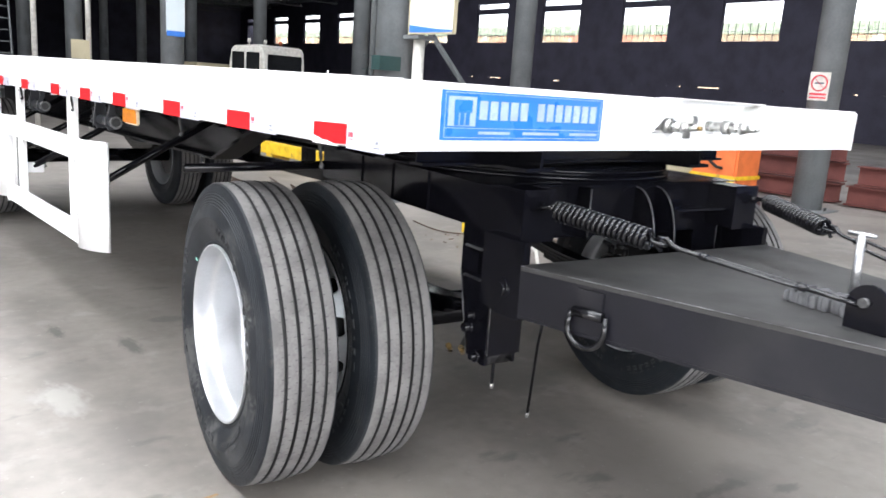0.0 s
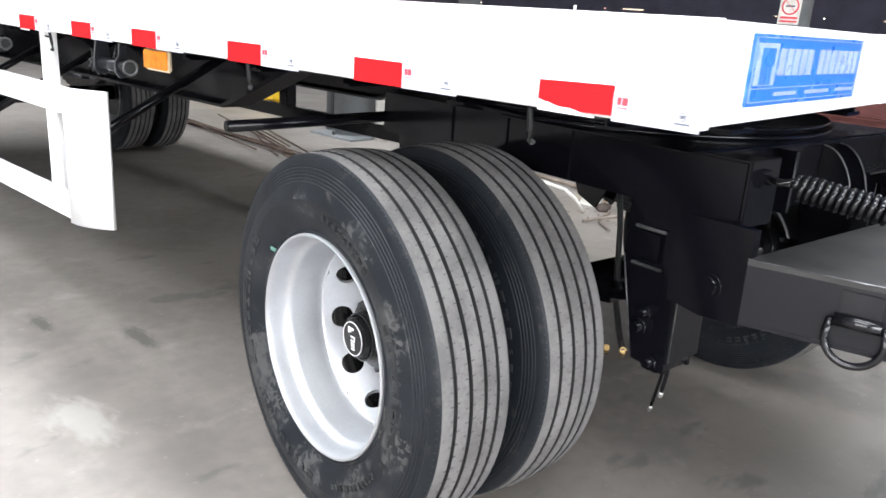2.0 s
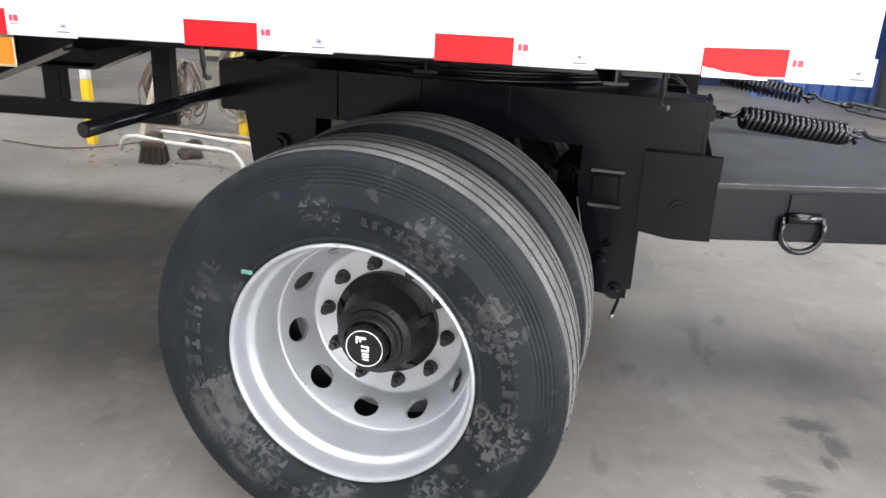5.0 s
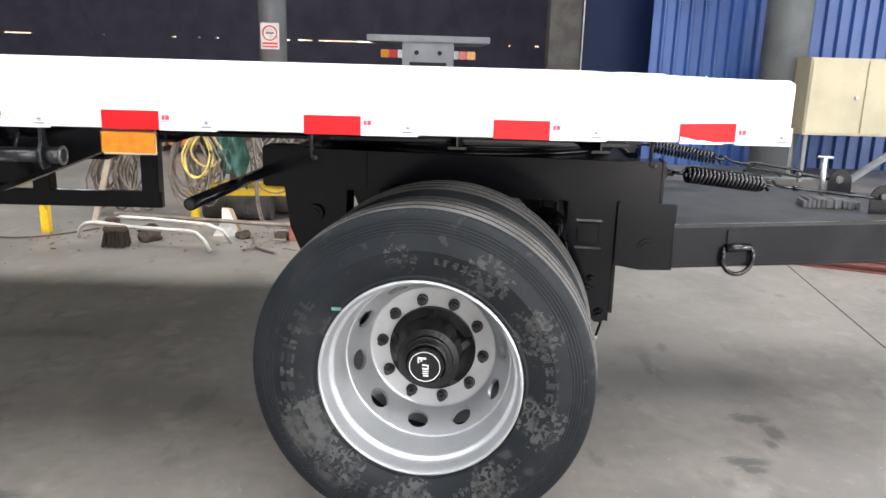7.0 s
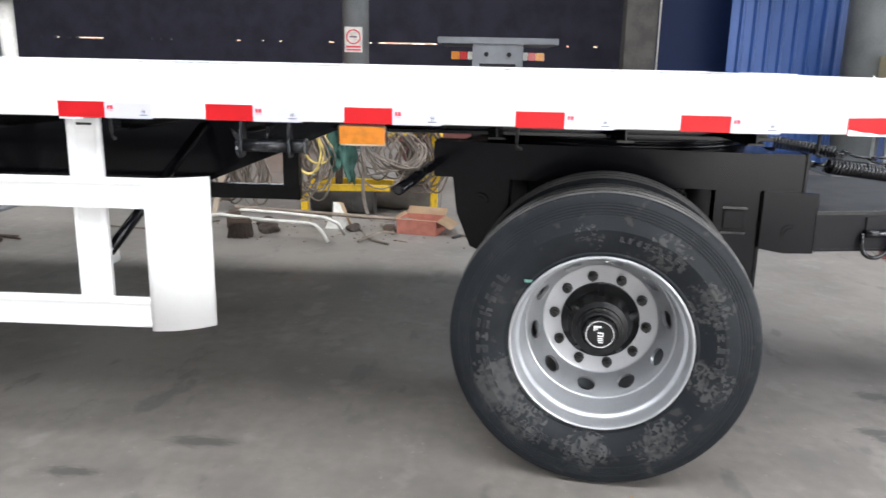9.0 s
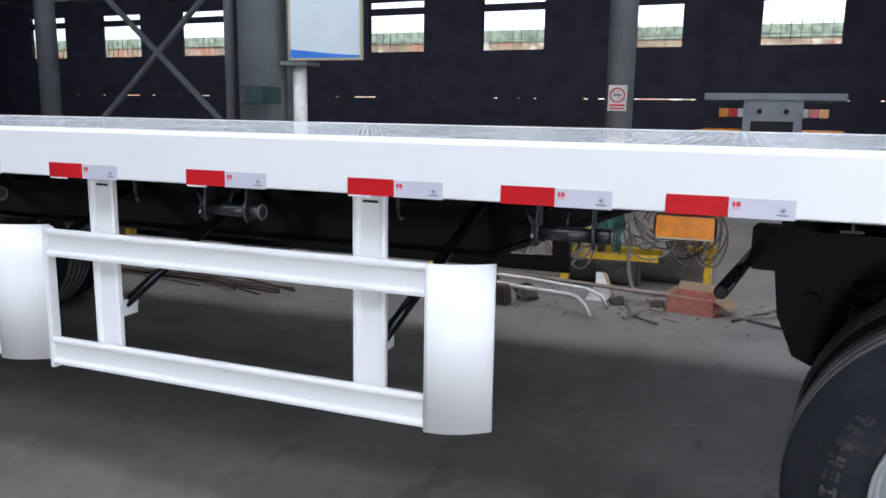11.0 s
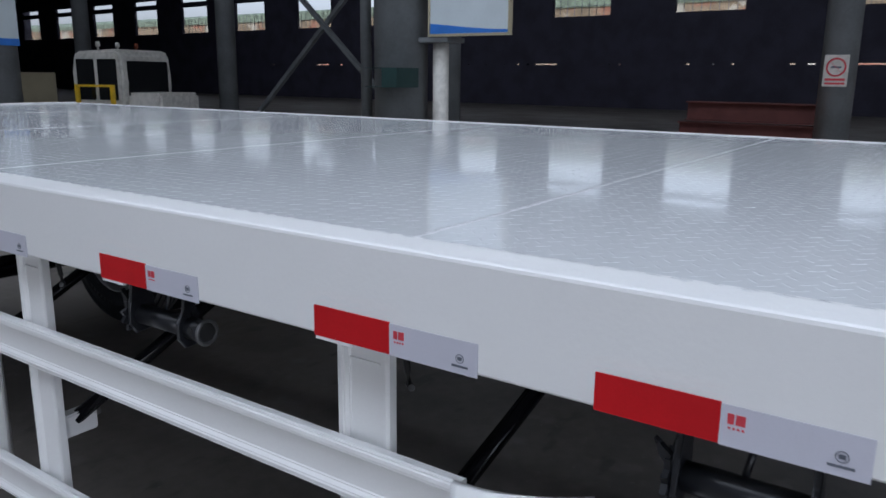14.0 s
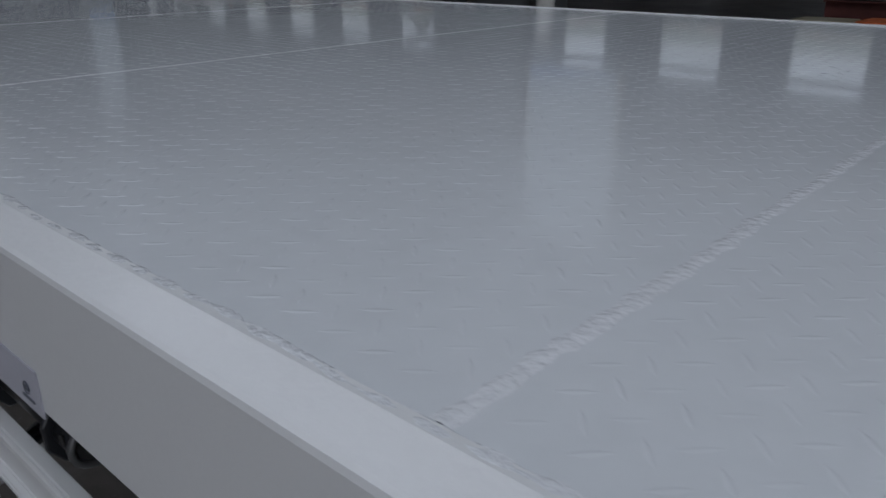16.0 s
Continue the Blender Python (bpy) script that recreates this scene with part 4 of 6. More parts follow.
def lettering_mesh():
    bm = B()
    # raised maker's lettering as plain bars
    rng = random.Random(17)
    strokes = ((0.0, 0.0, 0.22, 1.0), (0.40, 0.0, 0.62, 1.0), (0.0, 0.0, 0.62, 0.22), (0.0, 0.78, 0.62, 1.0), (0.0, 0.40, 0.62, 0.60), (0.20, 0.0, 0.42, 1.0))
    for a0, n, r0, r1, st in ((-28, 10, 0.372, 0.412, 6.6), (96, 9, 0.360, 0.378, 4.0), (150, 7, 0.368, 0.404, 6.0), (215, 12, 0.362, 0.378, 3.2), (268, 8, 0.370, 0.410, 6.4)):
        for k in range(n):
            for level, (u0, v0, u1, v1) in enumerate(rng.sample(strokes, 3)):
                a, b = radians(a0 + (k + u0) * st), radians(a0 + (k + u1) * st)
                q0, q1 = r0 + (r1 - r0) * v0, r0 + (r1 - r0) * v1
                for sx in (-1, 1):
                    o = [Vector((sx * 0.1295, r * math.cos(ang), r * math.sin(ang))) for ang, r in ((a, q0), (b, q0), (b, q1), (a, q1))]
                    lo = [bm.verts.new(p) for p in o]
                    hi = [bm.verts.new(p + Vector((sx * (0.0016 + 0.0005 * level), 0, 0))) for p in o]
                    bm.faces.new(hi)
                    for q in range(4):
                        bm.faces.new((lo[q], lo[(q + 1) % 4], hi[(q + 1) % 4], hi[q]))
    return mesh_of("sidewall_lettering", bm, LETTER)


def sipe_mesh():
    bm = B()
    # slivers stand proud of the tread; their near-black colour is the cuts' shade
    for k in range(170):
        for sx in (-1, 1):
            m = Matrix.Rotation(2 * math.pi * k / 170, 4, "X") @ Matrix.Translation((sx * 0.1030, 0.5005, 0)) @ Matrix.Rotation(radians(-sx * 32), 4, "Z")
            bmesh.ops.create_cube(bm, size=1.0, matrix=m @ Matrix.Diagonal((0.0022, 0.011, 0.0016, 1)))
    for rib, x0 in enumerate((-0.083, -0.0437, 0.0, 0.0437, 0.083)):
        for k in range(96):
            for e in (-1, 1):
                if abs(x0) > 0.08 and e * x0 > 0:
                    continue
                a = 2 * math.pi * (k + 0.37 * rib + (0.5 if e > 0 else 0.0)) / 96
                x = x0 + e * 0.0125
                r = 0.5160 - x * x * 0.95
                m = Matrix.Rotation(a, 4, "X") @ Matrix.Translation((x, r, 0)) @ Matrix.Rotation(radians(14), 4, "Y")
                bmesh.ops.create_cube(bm, size=1.0, matrix=m @ Matrix.Diagonal((0.010, 0.0012, 0.0016, 1)))
    return mesh_of("sipes", bm, GROOVE)


def rim_mesh():
    bm = B()
    o = -0.185
    prof = [(0.2965, 0.088), (0.3020, 0.082), (0.3040, 0.076), (0.3030, 0.071), (0.2990, 0.069), (0.2955, 0.0705), (0.2930, 0.075), (0.2915, 0.083), (0.2900, 0.095), (0.2885, 0.108), (0.2870, 0.118), (0.2850, 0.125), (0.2800, 0.130), (0.2750, 0.1345), (0.2725, 0.142), (0.2715, 0.150), (0.2700, 0.162), (0.2675, 0.178), (0.2650, 0.198), (0.2630, 0.218), (0.2620, 0.230), (0.2600, 0.2345), (0.2565, 0.2360), (0.2540, 0.240)]
    lathe(bm, [(r, x + o) for r, x in prof], 96)
    lathe(bm, [(r, x + o) for r, x in ((0.2560, 0.2405), (0.2585, 0.262), (0.272, 0.275), (0.283, 0.281), (0.2925, 0.288), (0.302, 0.298), (0.3035, 0.294), (0.297, 0.284))], 96)
    # disc with ten hand holes
    r0, hu, hv, rh = 0.2320, 0.2320 * math.pi / 10, 0.0545, 0.0335
    dirs = []
    for k in range(20):
        a = 2 * math.pi * (k + 0.5) / 20
        dirs.append((math.cos(a), math.sin(a)))
    ca = math.atan2(hv, hu)
    angs = sorted([2 * math.pi * k / 20 for k in range(20)] + [ca, math.pi - ca, math.pi + ca, 2 * math.pi - ca])

    def at(u, v, th, dx=0.0):
        r = r0 + v * 0.404 + dx
        t = th + u / r0
        xx = 0.290 - v * 0.917 + dx * 0.45
        return bm.verts.new((xx + o, r * math.cos(t), r * math.sin(t)))
    for s in range(10):
        th = 2 * math.pi * s / 10 + 0.4625
        inn, out, deep = [], [], []
        for a in angs:
            c, sn = math.cos(a), math.sin(a)
            k = min(hu / abs(c) if abs(c) > 1e-6 else 9, hv / abs(sn) if abs(sn) > 1e-6 else 9)
            inn.append(at(rh * c, rh * sn, th))
            out.append(at(k * c, k * sn, th))
            deep.append(at(rh * c, rh * sn, th, 0.011))
        n = len(angs)
        for i in range(n):
            j = (i + 1) % n
            bm.faces.new((inn[i], inn[j], out[j], out[i]))
            bm.faces.new((inn[i], deep[i], deep[j], inn[j]))
    lathe(bm, [(0.2100, 0.340 + o), (0.2085, 0.3435 + o), (0.2055, 0.3465 + o), (0.200, 0.348 + o), (0.115, 0.348 + o)], 80)
    bmesh.ops.remove_doubles(bm, verts=bm.verts[:], dist=0.0012)
    for f in bm.faces:
        f.smooth = True
    bmesh.ops.recalc_face_normals(bm, faces=bm.faces)
    crease(bm, 0.6)
    return mesh_of("wheel", bm, RIM)


def hub_mesh():
    bm = B()
    o = -0.168
    rings = lathe(bm, [(0.141, 0.331 + o), (0.140, 0.318 + o), (0.130, 0.312 + o), (0.116, 0.300 + o), (0.106, 0.262 + o), (0.098, 0.228 + o), (0.080, 0.222 + o), (0.079, 0.212 + o), (0.071, 0.210 + o), (0.071, 0.204 + o), (0.066, 0.203 + o), (0.069, 0.200 + o), (0.069, 0.196 + o), (0.065, 0.194 + o), (0.068, 0.191 + o), (0.068, 0.187 + o), (0.063, 0.185 + o)], 60)
    rod(bm, (0.185 + o, 0, 0), (0.170 + o, 0, 0), 0.062, 0.060, seg=8)
    rod(bm, (0.170 + o, 0, 0), (0.164 + o, 0, 0), 0.053, seg=40)
    bmesh.ops.recalc_face_normals(bm, faces=bm.faces)
    crease(bm, 0.5)
    return mesh_of("hub", bm, HUBM)


def hubrib_mesh():
    bm = B()
    prism(bm, [(0.075, 0.090), (0.158, 0.095), (0.158, 0.139), (0.145, 0.139)], "z", -0.011, 0.011)
    return mesh_of("hub_rib", bm, HUBM)


def hubmark_mesh():
    bm = B()
    o = -0.168
    x = 0.1635 + o
    tube(bm, [(x, 0.047 * math.cos(2 * math.pi * k / 48), 0.047 * math.sin(2 * math.pi * k / 48)) for k in range(48)], 0.0014, 6, closed=True)
    # the maker's mark as plain strokes
    for y0, y1, z0, z1 in ((-0.004, 0.022, 0.024, 0.030), (0.008, 0.013, 0.016, 0.024), (0.017, 0.022, 0.012, 0.024), (-0.012, 0.008, 0.003, 0.0075), (-0.012, -0.008, -0.004, 0.003), (-0.012, 0.008, -0.0085, -0.004), (-0.012, 0.006, -0.0165, -0.0125), (-0.012, 0.006, -0.0235, -0.0195), (-0.012, 0.004, -0.031, -0.027)):
        box(bm, x - 0.001, x + 0.0006, y0, y1, z0, z1)
    return mesh_of("hub_mark", bm, WHITE)


def nut_mesh():
    bm = B()
    rod(bm, (0.0, 0, 0), (-0.006, 0, 0), 0.019, seg=16)
    rod(bm, (-0.006, 0, 0), (-0.026, 0, 0), 0.0165, 0.0155, seg=6)
    rod(bm, (-0.026, 0, 0), (-0.040, 0, 0), 0.010, seg=10)
    return mesh_of("wheel_nut", bm, NUT)


def drum_mesh():
    bm = B()
    rod(bm, (0.19, 0, 0), (0.38, 0, 0), 0.200, seg=40)
    return mesh_of("brake_drum", bm, HUBM)


M_LET, M_RIB = lettering_mesh(), hubrib_mesh()
M_TYRE_CLEAN = tyre_mesh(RUBBER_CLEAN)
M_TYRE, M_SIPE, M_RIM, M_HUB, M_MARK, M_NUT, M_DRUM = tyre_mesh(RUBBER), sipe_mesh(), rim_mesh(), hub_mesh(), hubmark_mesh(), nut_mesh(), drum_mesh()


def wheel(x, y, turn, inner=False, spin=0.0):
    w = part("wheel", M_RIM, None, trailer, "silver painted disc wheel with ten hand holes")
    w.matrix_parent_inverse = Matrix.Identity(4)
    w.matrix_basis = pose(x, y, TYRE_R, 0, 0, turn + (180 if inner else 0)) @ Matrix.Rotation(spin, 4, "X")
    part("tyre", M_TYRE_CLEAN if inner or x > 1 or y > 5 else M_TYRE, None, w, "black rubber truck tyre, dusty tread")
    part("sipe_shade_slivers", M_SIPE, None, w, kind="stuff")
    part("sidewall_lettering", M_LET, None, w, kind="stuff")
    if not inner:
        part("hub", M_HUB, None, w, "black oil-filled hub with a round cap")
        part("hub_mark", M_MARK, None, w)
        for k in range(5):
            part("hub_rib", M_RIB, None, w).matrix_basis = Matrix.Rotation(2 * math.pi * k / 5 + 0.3, 4, "X")
        for k in range(10):
            n = part("wheel_nut", M_NUT, None, w)
            a = 2 * math.pi * k / 10 + 0.096
            n.location = (0.348 - 0.185, 0.1655 * math.cos(a), 0.1655 * math.sin(a))
        part("brake_drum", M_DRUM, None, w)
    return w


# the front bogie stands turned a little about its turntable
TURNED = Matrix.Translation((1.25, 3.0, 0)) @ Matrix.Rotation(radians(-8.5), 4, "Z") @ Matrix.Translation((-1.25, -3.0, 0))


def bogie(ob):
    ob.matrix_basis = TURNED @ ob.matrix_basis
    return ob


for y, sp, put in ((3.004, 0.0, bogie), (8.65, 1.0, lambda ob: ob)):
    put(wheel(0.155, y, 0, spin=sp))
    put(wheel(0.488, y, 0, True, 0.4 + sp))
    put(wheel(FX - 0.155, y, 180, spin=0.7 + sp))
    put(wheel(FX - 0.488, y, 180, True, 1.1 + sp))
    bm = B()
    rod(bm, (0.45, y, TYRE_R), (FX - 0.45, y, TYRE_R), 0.065, seg=20)
    put(part("axle", bm, BLACK, trailer))
    for x in (0.79, FX - 0.79):
        bm = B()
        for k in range(6):
            half = 0.52 - 0.07 * k
            pts = []
            for j in range(9):
                u = -1 + j / 4
                pts.append((y + u * half, 0.635 + 0.016 * k * -1 + 0.075 * (u * half / 0.56) ** 2))
            prism(bm, pts + [(a, b + 0.013) for a, b in reversed(pts)], "x", x - 0.04, x + 0.04)
        put(part("leaf_spring", bm, BLACK, trailer, "black leaf spring pack"))

# small green and white chalk mark beside the rim
bm = B()
box(bm, 0.036, 0.0395, 3.235, 3.262, 0.718, 0.727)
bogie(part("tyre_mark", bm, CLOTH, trailer))

# the drawbar rises a little towards its eye
TILT = Matrix.Translation((0, 2.303, 0.803)) @ Matrix.Rotation(radians(-0.9), 4, "X") @ Matrix.Translation((0, -2.303, -0.803))


def tilted(ob):
    ob.matrix_basis = TURNED @ TILT @ ob.matrix_basis
    return ob


# ---- front bogie and drawbar, in the bogie's own straight position, then turned ----
BX = 2.52
for s in (0, 1):
    def mx(v):
        return v if s == 0 else BX - v
    bm = B()
    box(bm, mx(0.720), mx(0.838), 2.268, 3.72, 0.953, 1.104, 0.006)
    bg = bogie(part("bogie_beam", bm, BLACK, trailer, "black box beam of the turntable bogie"))
    bm = B()
    box(bm, mx(0.716), mx(0.842), 2.260, 2.270, 0.950, 1.108, 0.002)
    part("beam_cap", bm, BLACK, bg)
    for k in range(3):
        bm = B()
        box(bm, mx(0.714), mx(0.7205), 2.80 + k * 0.26, 2.808 + k * 0.26, 0.957, 1.10)
        part("beam_stiffener", bm, BLACK, bg)
    # front hanger: two plates, a front flange, ribs and bolts
    for x0, x1 in ((0.734, 0.746), (0.845, 0.857)):
        bm = B()
        prism(bm, [(2.415, 0.953), (2.585, 0.953), (2.585, 0.80), (2.520, 0.52), (2.415, 0.51)], "x", mx(x0), mx(x1))
        h = part("spring_hanger", bm, BLACK, trailer, "black welded spring hanger plate")
        bogie(h)
        if x0 < 0.8:
            near = h
    h = near
    bm = B()
    box(bm, mx(0.726), mx(0.865), 2.403, 2.4145, 0.545, 0.952)
    part("hanger_flange", bm, BLACK, h)
    for pa, pb in (((2.404, 0.945), (2.404, 0.55)), ((2.585, 0.80), (2.521, 0.525))):
        bm = B()
        tube(bm, [(mx(0.7335), *pa), (mx(0.7335), *pb)], 0.0022, 6)
        part("worn_edge", bm, EDGEM, h)
    bm = B()
    rod(bm, (mx(0.7465), 2.45, 0.535), (mx(0.8445), 2.45, 0.535), 0.036, seg=24)
    part("spring_eye_bush", bm, SPRINGM, h)
    for z in (0.890, 0.790):
        bm = B()
        box(bm, mx(0.720), mx(0.7335), 2.46, 2.555, z - 0.008, z, 0.003)
        part("hanger_rib", bm, EDGEM, h, "worn rib edge")
    bm = B()
    box(bm, mx(0.724), mx(0.7335), 2.47, 2.55, 0.80, 0.878, 0.006)
    part("hanger_pad", bm, BLACK, h)
    for y, z, r in ((2.485, 0.665, 0.018), (2.50, 0.620, 0.027), (2.45, 0.535, 0.022)):
        bm = B()
        rod(bm, (mx(0.70), y, z), (mx(0.88), y, z), r * 0.55, seg=12)
        rod(bm, (mx(0.716), y, z), (mx(0.734), y, z), r, seg=6)
        part("hanger_bolt", bm, BLACK, h)
    for x0, x1 in ((0.734, 0.746), (0.845, 0.857)):
        bm = B()
        prism(bm, [(3.40, 0.953), (3.64, 0.953), (3.62, 0.80), (3.56, 0.66), (3.46, 0.62), (3.41, 0.70)], "x", mx(x0), mx(x1))
        h2 = bogie(part("rear_hanger", bm, BLACK, trailer, "black rear spring hanger plate"))
    bm = B()
    rod(bm, (mx(0.715), 3.52, 0.86), (mx(0.735), 3.52, 0.86), 0.032, seg=18)
    rod(bm, (mx(0.705), 3.52, 0.86), (mx(0.875), 3.52, 0.86), 0.018, seg=14)
    part("hanger_bush", bm, BLACK, h2)
    # hinge ear of the drawbar and its pin
    bm = B()
    prism(bm, [(2.213, 0.960), (2.412, 0.960), (2.412, 0.735), (2.32, 0.722), (2.213, 0.728)], "x", mx(0.694), mx(0.7185))
    e = bogie(part("hinge_ear", bm, BLACK, trailer))
    bm = B()
    rod(bm, (mx(0.682), 2.303, 0.803), (mx(0.86), 2.303, 0.803), 0.022, seg=14)
    rod(bm, (mx(0.688), 2.303, 0.803), (mx(0.700), 2.303, 0.803), 0.034, seg=24)
    part("hinge_pin", bm, BLACK, e)
    # coil spring, eyes and turnbuckle to the central bracket
    a, b = Vector((mx(0.768), 2.182, 1.062)), Vector((mx(0.862), 1.900, 1.026))
    d = (b - a).normalized()
    u = d.cross(Vector((0, 0, 1))).normalized()
    v = u.cross(d)
    turns, per = 19, 14
    pts = []
    for k in range(turns * per + 1):
        f = k / (turns * per)
        ang = 2 * math.pi * k / per
        rr = 0.0255 if 6 < k < turns * per - 6 else 0.022
        pts.append(a.lerp(b, f) + rr * (math.cos(ang) * u + math.sin(ang) * v))
    bm = B()
    tube(bm, pts, 0.0066, 8)
    sp = bogie(part("coil_spring", bm, SPRINGM, trailer, "black coil spring holding up the drawbar"))
    bm = B()
    tube(bm, [a + d * 0.01 + v * 0.02, a - d * 0.012 + v * 0.008, a - d * 0.03 + u * 0.014, a - d * 0.05, a - d * 0.03 - u * 0.014, a - d * 0.008], 0.0062, 8)
    part("spring_eye", bm, SPRINGM, sp)
    bm = B()
    tube(bm, [b - d * 0.01 + v * 0.02, b + d * 0.01 + u * 0.012, b + d * 0.032 + u * 0.010, b + d * 0.042, b + d * 0.03 - u * 0.014, b + d * 0.005 - u * 0.010], 0.0062, 8)
    part("spring_eye", bm, SPRINGM, sp)
    bm = B()
    box(bm, mx(0.745), mx(0.790), 2.248, 2.260, 1.045, 1.085, 0.003)
    rod(bm, (mx(0.768), 2.262, 1.064), (mx(0.768), 2.225, 1.064), 0.012, seg=6)
    part("spring_anchor", bm, BLACK, sp)
    q = Vector((mx(1.025), 1.418, 0.968))
    dd = (q - b).normalized()
    uu = dd.cross(Vector((0, 0, 1))).normalized()
    vv = uu.cross(dd)
    l1, l2, l3 = b + dd * 0.030, b + dd * 0.165, b + dd * 0.365
    bm = B()
    tube(bm, [l1 - vv * 0.020 + dd * 0.004, l1 - dd * 0.016 - vv * 0.004, l1 - dd * 0.010 + vv * 0.014, l1 + dd * 0.012 + vv * 0.016, l1 + dd * 0.030 + vv * 0.004, l1 + dd * 0.05, l2 + dd * 0.012], 0.0062, 8)
    part("turnbuckle_hook", bm, SPRINGM, sp)
    bm = B()
    loop = []
    for c, s0 in ((l3, 1), (l2, -1)):
        for k in range(7):
            w = math.pi * k / 6
            loop.append(c + s0 * (dd * 0.013 * math.sin(w) + (uu if s == 0 else vv) * 0.013 * math.cos(w)))
    tube(bm, loop, 0.0055, 8, closed=True)
    buckle = part("turnbuckle", bm, SPRINGM, sp, "black turnbuckle frame")
    for c, s0 in ((l2, -1), (l3, 1)):
        bm = B()
        rod(bm, c + dd * 0.010 * s0, c + dd * 0.030 * s0, 0.0105, seg=6)
        part("turnbuckle_nut", bm, SPRINGM, buckle)
    bm = B()
    tube(bm, [l3 + dd * 0.008, q], 0.0062, 8)
    part("turnbuckle_rod", bm, SPRINGM, sp)
    # upright plate that holds the rod on the drawbar
    bm = B()
    prism(bm, [(1.355, 0.8955), (1.451, 0.8955)] + [(1.403 + 0.048 * math.cos(k / 8 * math.pi), 0.955 + 0.048 * math.sin(k / 8 * math.pi)) for k in range(9)], "x", mx(1.028), mx(1.040))
    br = tilted(part("spring_bracket", bm, BLACK, trailer, "rounded black plate bracket on the drawbar"))
    bm = B()
    rod(bm, (mx(1.015), 1.408, 0.962), (mx(1.052), 1.408, 0.962), 0.011, seg=14)
    rod(bm, (mx(1.041), 1.408, 0.962), (mx(1.047), 1.408, 0.962), 0.018, seg=6)
    part("bracket_bolt", bm, EDGEM, br)

# parking pin and the rubber pad on the drawbar
bm = B()
rod(bm, (1.248, 1.556, 0.8955), (1.248, 1.556, 1.080), 0.0105, seg=16)
pin = tilted(part("coupling_pin", bm, BARE, trailer, "bright steel pin standing in the drawbar"))
bm = B()
rod(bm, (1.240, 1.588, 1.081), (1.256, 1.524, 1.079), 0.0065, seg=10)
part("pin_handle", bm, BARE, pin)
bm = B()
rng = random.Random(3)
for k in range(13):
    y = 1.455 + 0.0160 * k
    box(bm, 1.105 + rng.uniform(-0.008, 0.010), 1.215 + rng.uniform(-0.01, 0.01), y, y + 0.0138, 0.8955, 0.922 + rng.uniform(0, 0.012), 0.003)
tilted(part("ribbed_pad", bm, PADM, trailer, "dusty ribbed rubber pad lying on the drawbar"))

# turntable, cross members, gussets
bm = B()
rod(bm, (1.25, 3.0, 1.108), (1.25, 3.0, 1.122), 0.60, seg=72)
tt = part("turntable", bm, BLACK, trailer, "black ball-race turntable")
for z0, z1, r in ((1.122, 1.130, 0.575), (1.130, 1.143, 0.59)):
    bm = B()
    rod(bm, (1.25, 3.0, z0), (1.25, 3.0, z1), r, seg=72)
    part("turntable_ring", bm, BLACK, tt)
bm = B()
box(bm, 0.66, 1.86, 2.40, 3.60, 1.1045, 1.1078)
bogie(part("turntable_plate", bm, BLACK, trailer))
for y in (2.43, 2.95, 3.55):
    bm = B()
    box(bm, 0.838, 1.682, y - 0.05, y + 0.05, 0.93, 1.103, 0.004)
    bogie(part("bogie_cross_member", bm, BLACK, trailer))
bm = B()
box(bm, 1.40, 1.68, 2.28, 2.38, 1.02, 1.027)
bogie(part("shelf_plate", bm, BLACK, trailer))
bm = B()
box(bm, 1.034, 1.046, 2.32, 2.379, 0.935, 1.10)
sf = bogie(part("stiffener", bm, BLACK, trailer))
bm = B()
tube(bm, [(1.0345, 2.3195, 0.94), (1.0345, 2.3195, 1.098)], 0.0022, 6)
part("worn_edge", bm, EDGEM, sf)
for x in (1.30, 1.40):
    bm = B()
    arc = [(2.378 - 0.105 * math.sin(k / 8 * math.pi / 2), 0.905 + 0.19 * math.cos(k / 8 * math.pi / 2)) for k in range(9)]
    prism(bm, [(2.378, 0.905)] + arc, "x", x - 0.005, x + 0.005)
    gs = bogie(part("gusset", bm, BLACK, trailer, "curved black gusset plate"))
    bm = B()
    tube(bm, [(x - 0.004, y - 0.0012, z) for y, z in arc], 0.0022, 6)
    part("worn_edge", bm, EDGEM, gs)

edge_n = [(0.690, 2.215), (0.835, 1.70), (0.945, 1.32), (1.08, 0.85), (1.14, 0.65), (1.14, 0.15)]
edge_f = [(BX - x, y) for x, y in reversed(edge_n)]
bm = B()
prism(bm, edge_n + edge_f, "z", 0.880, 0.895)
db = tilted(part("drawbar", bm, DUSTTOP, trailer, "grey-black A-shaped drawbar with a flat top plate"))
for en in (edge_n, list(reversed(edge_f))):
    sg = 1 if en is edge_n else -1
    bm = B()
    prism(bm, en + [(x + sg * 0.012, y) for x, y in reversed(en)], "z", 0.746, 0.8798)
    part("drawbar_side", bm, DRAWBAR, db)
    bm = B()
    for (xa, ya), (xb, yb2) in zip(en, en[1:]):
        weld(bm, (xa, ya, 0.8935), (xb, yb2, 0.8935), 0.0042, 0.016)
    part("drawbar_weld", bm, BEADM, db, "worn weld edge of the drawbar")
bm = B()
prism(bm, edge_n + edge_f, "z", 0.736, 0.7455)
part("drawbar_bottom", bm, DRAWBAR, db)
bm = B()
box(bm, 0.705, BX - 0.705, 2.205, 2.215, 0.7465, 0.8795)
part("drawbar_end", bm, DRAWBAR, db)
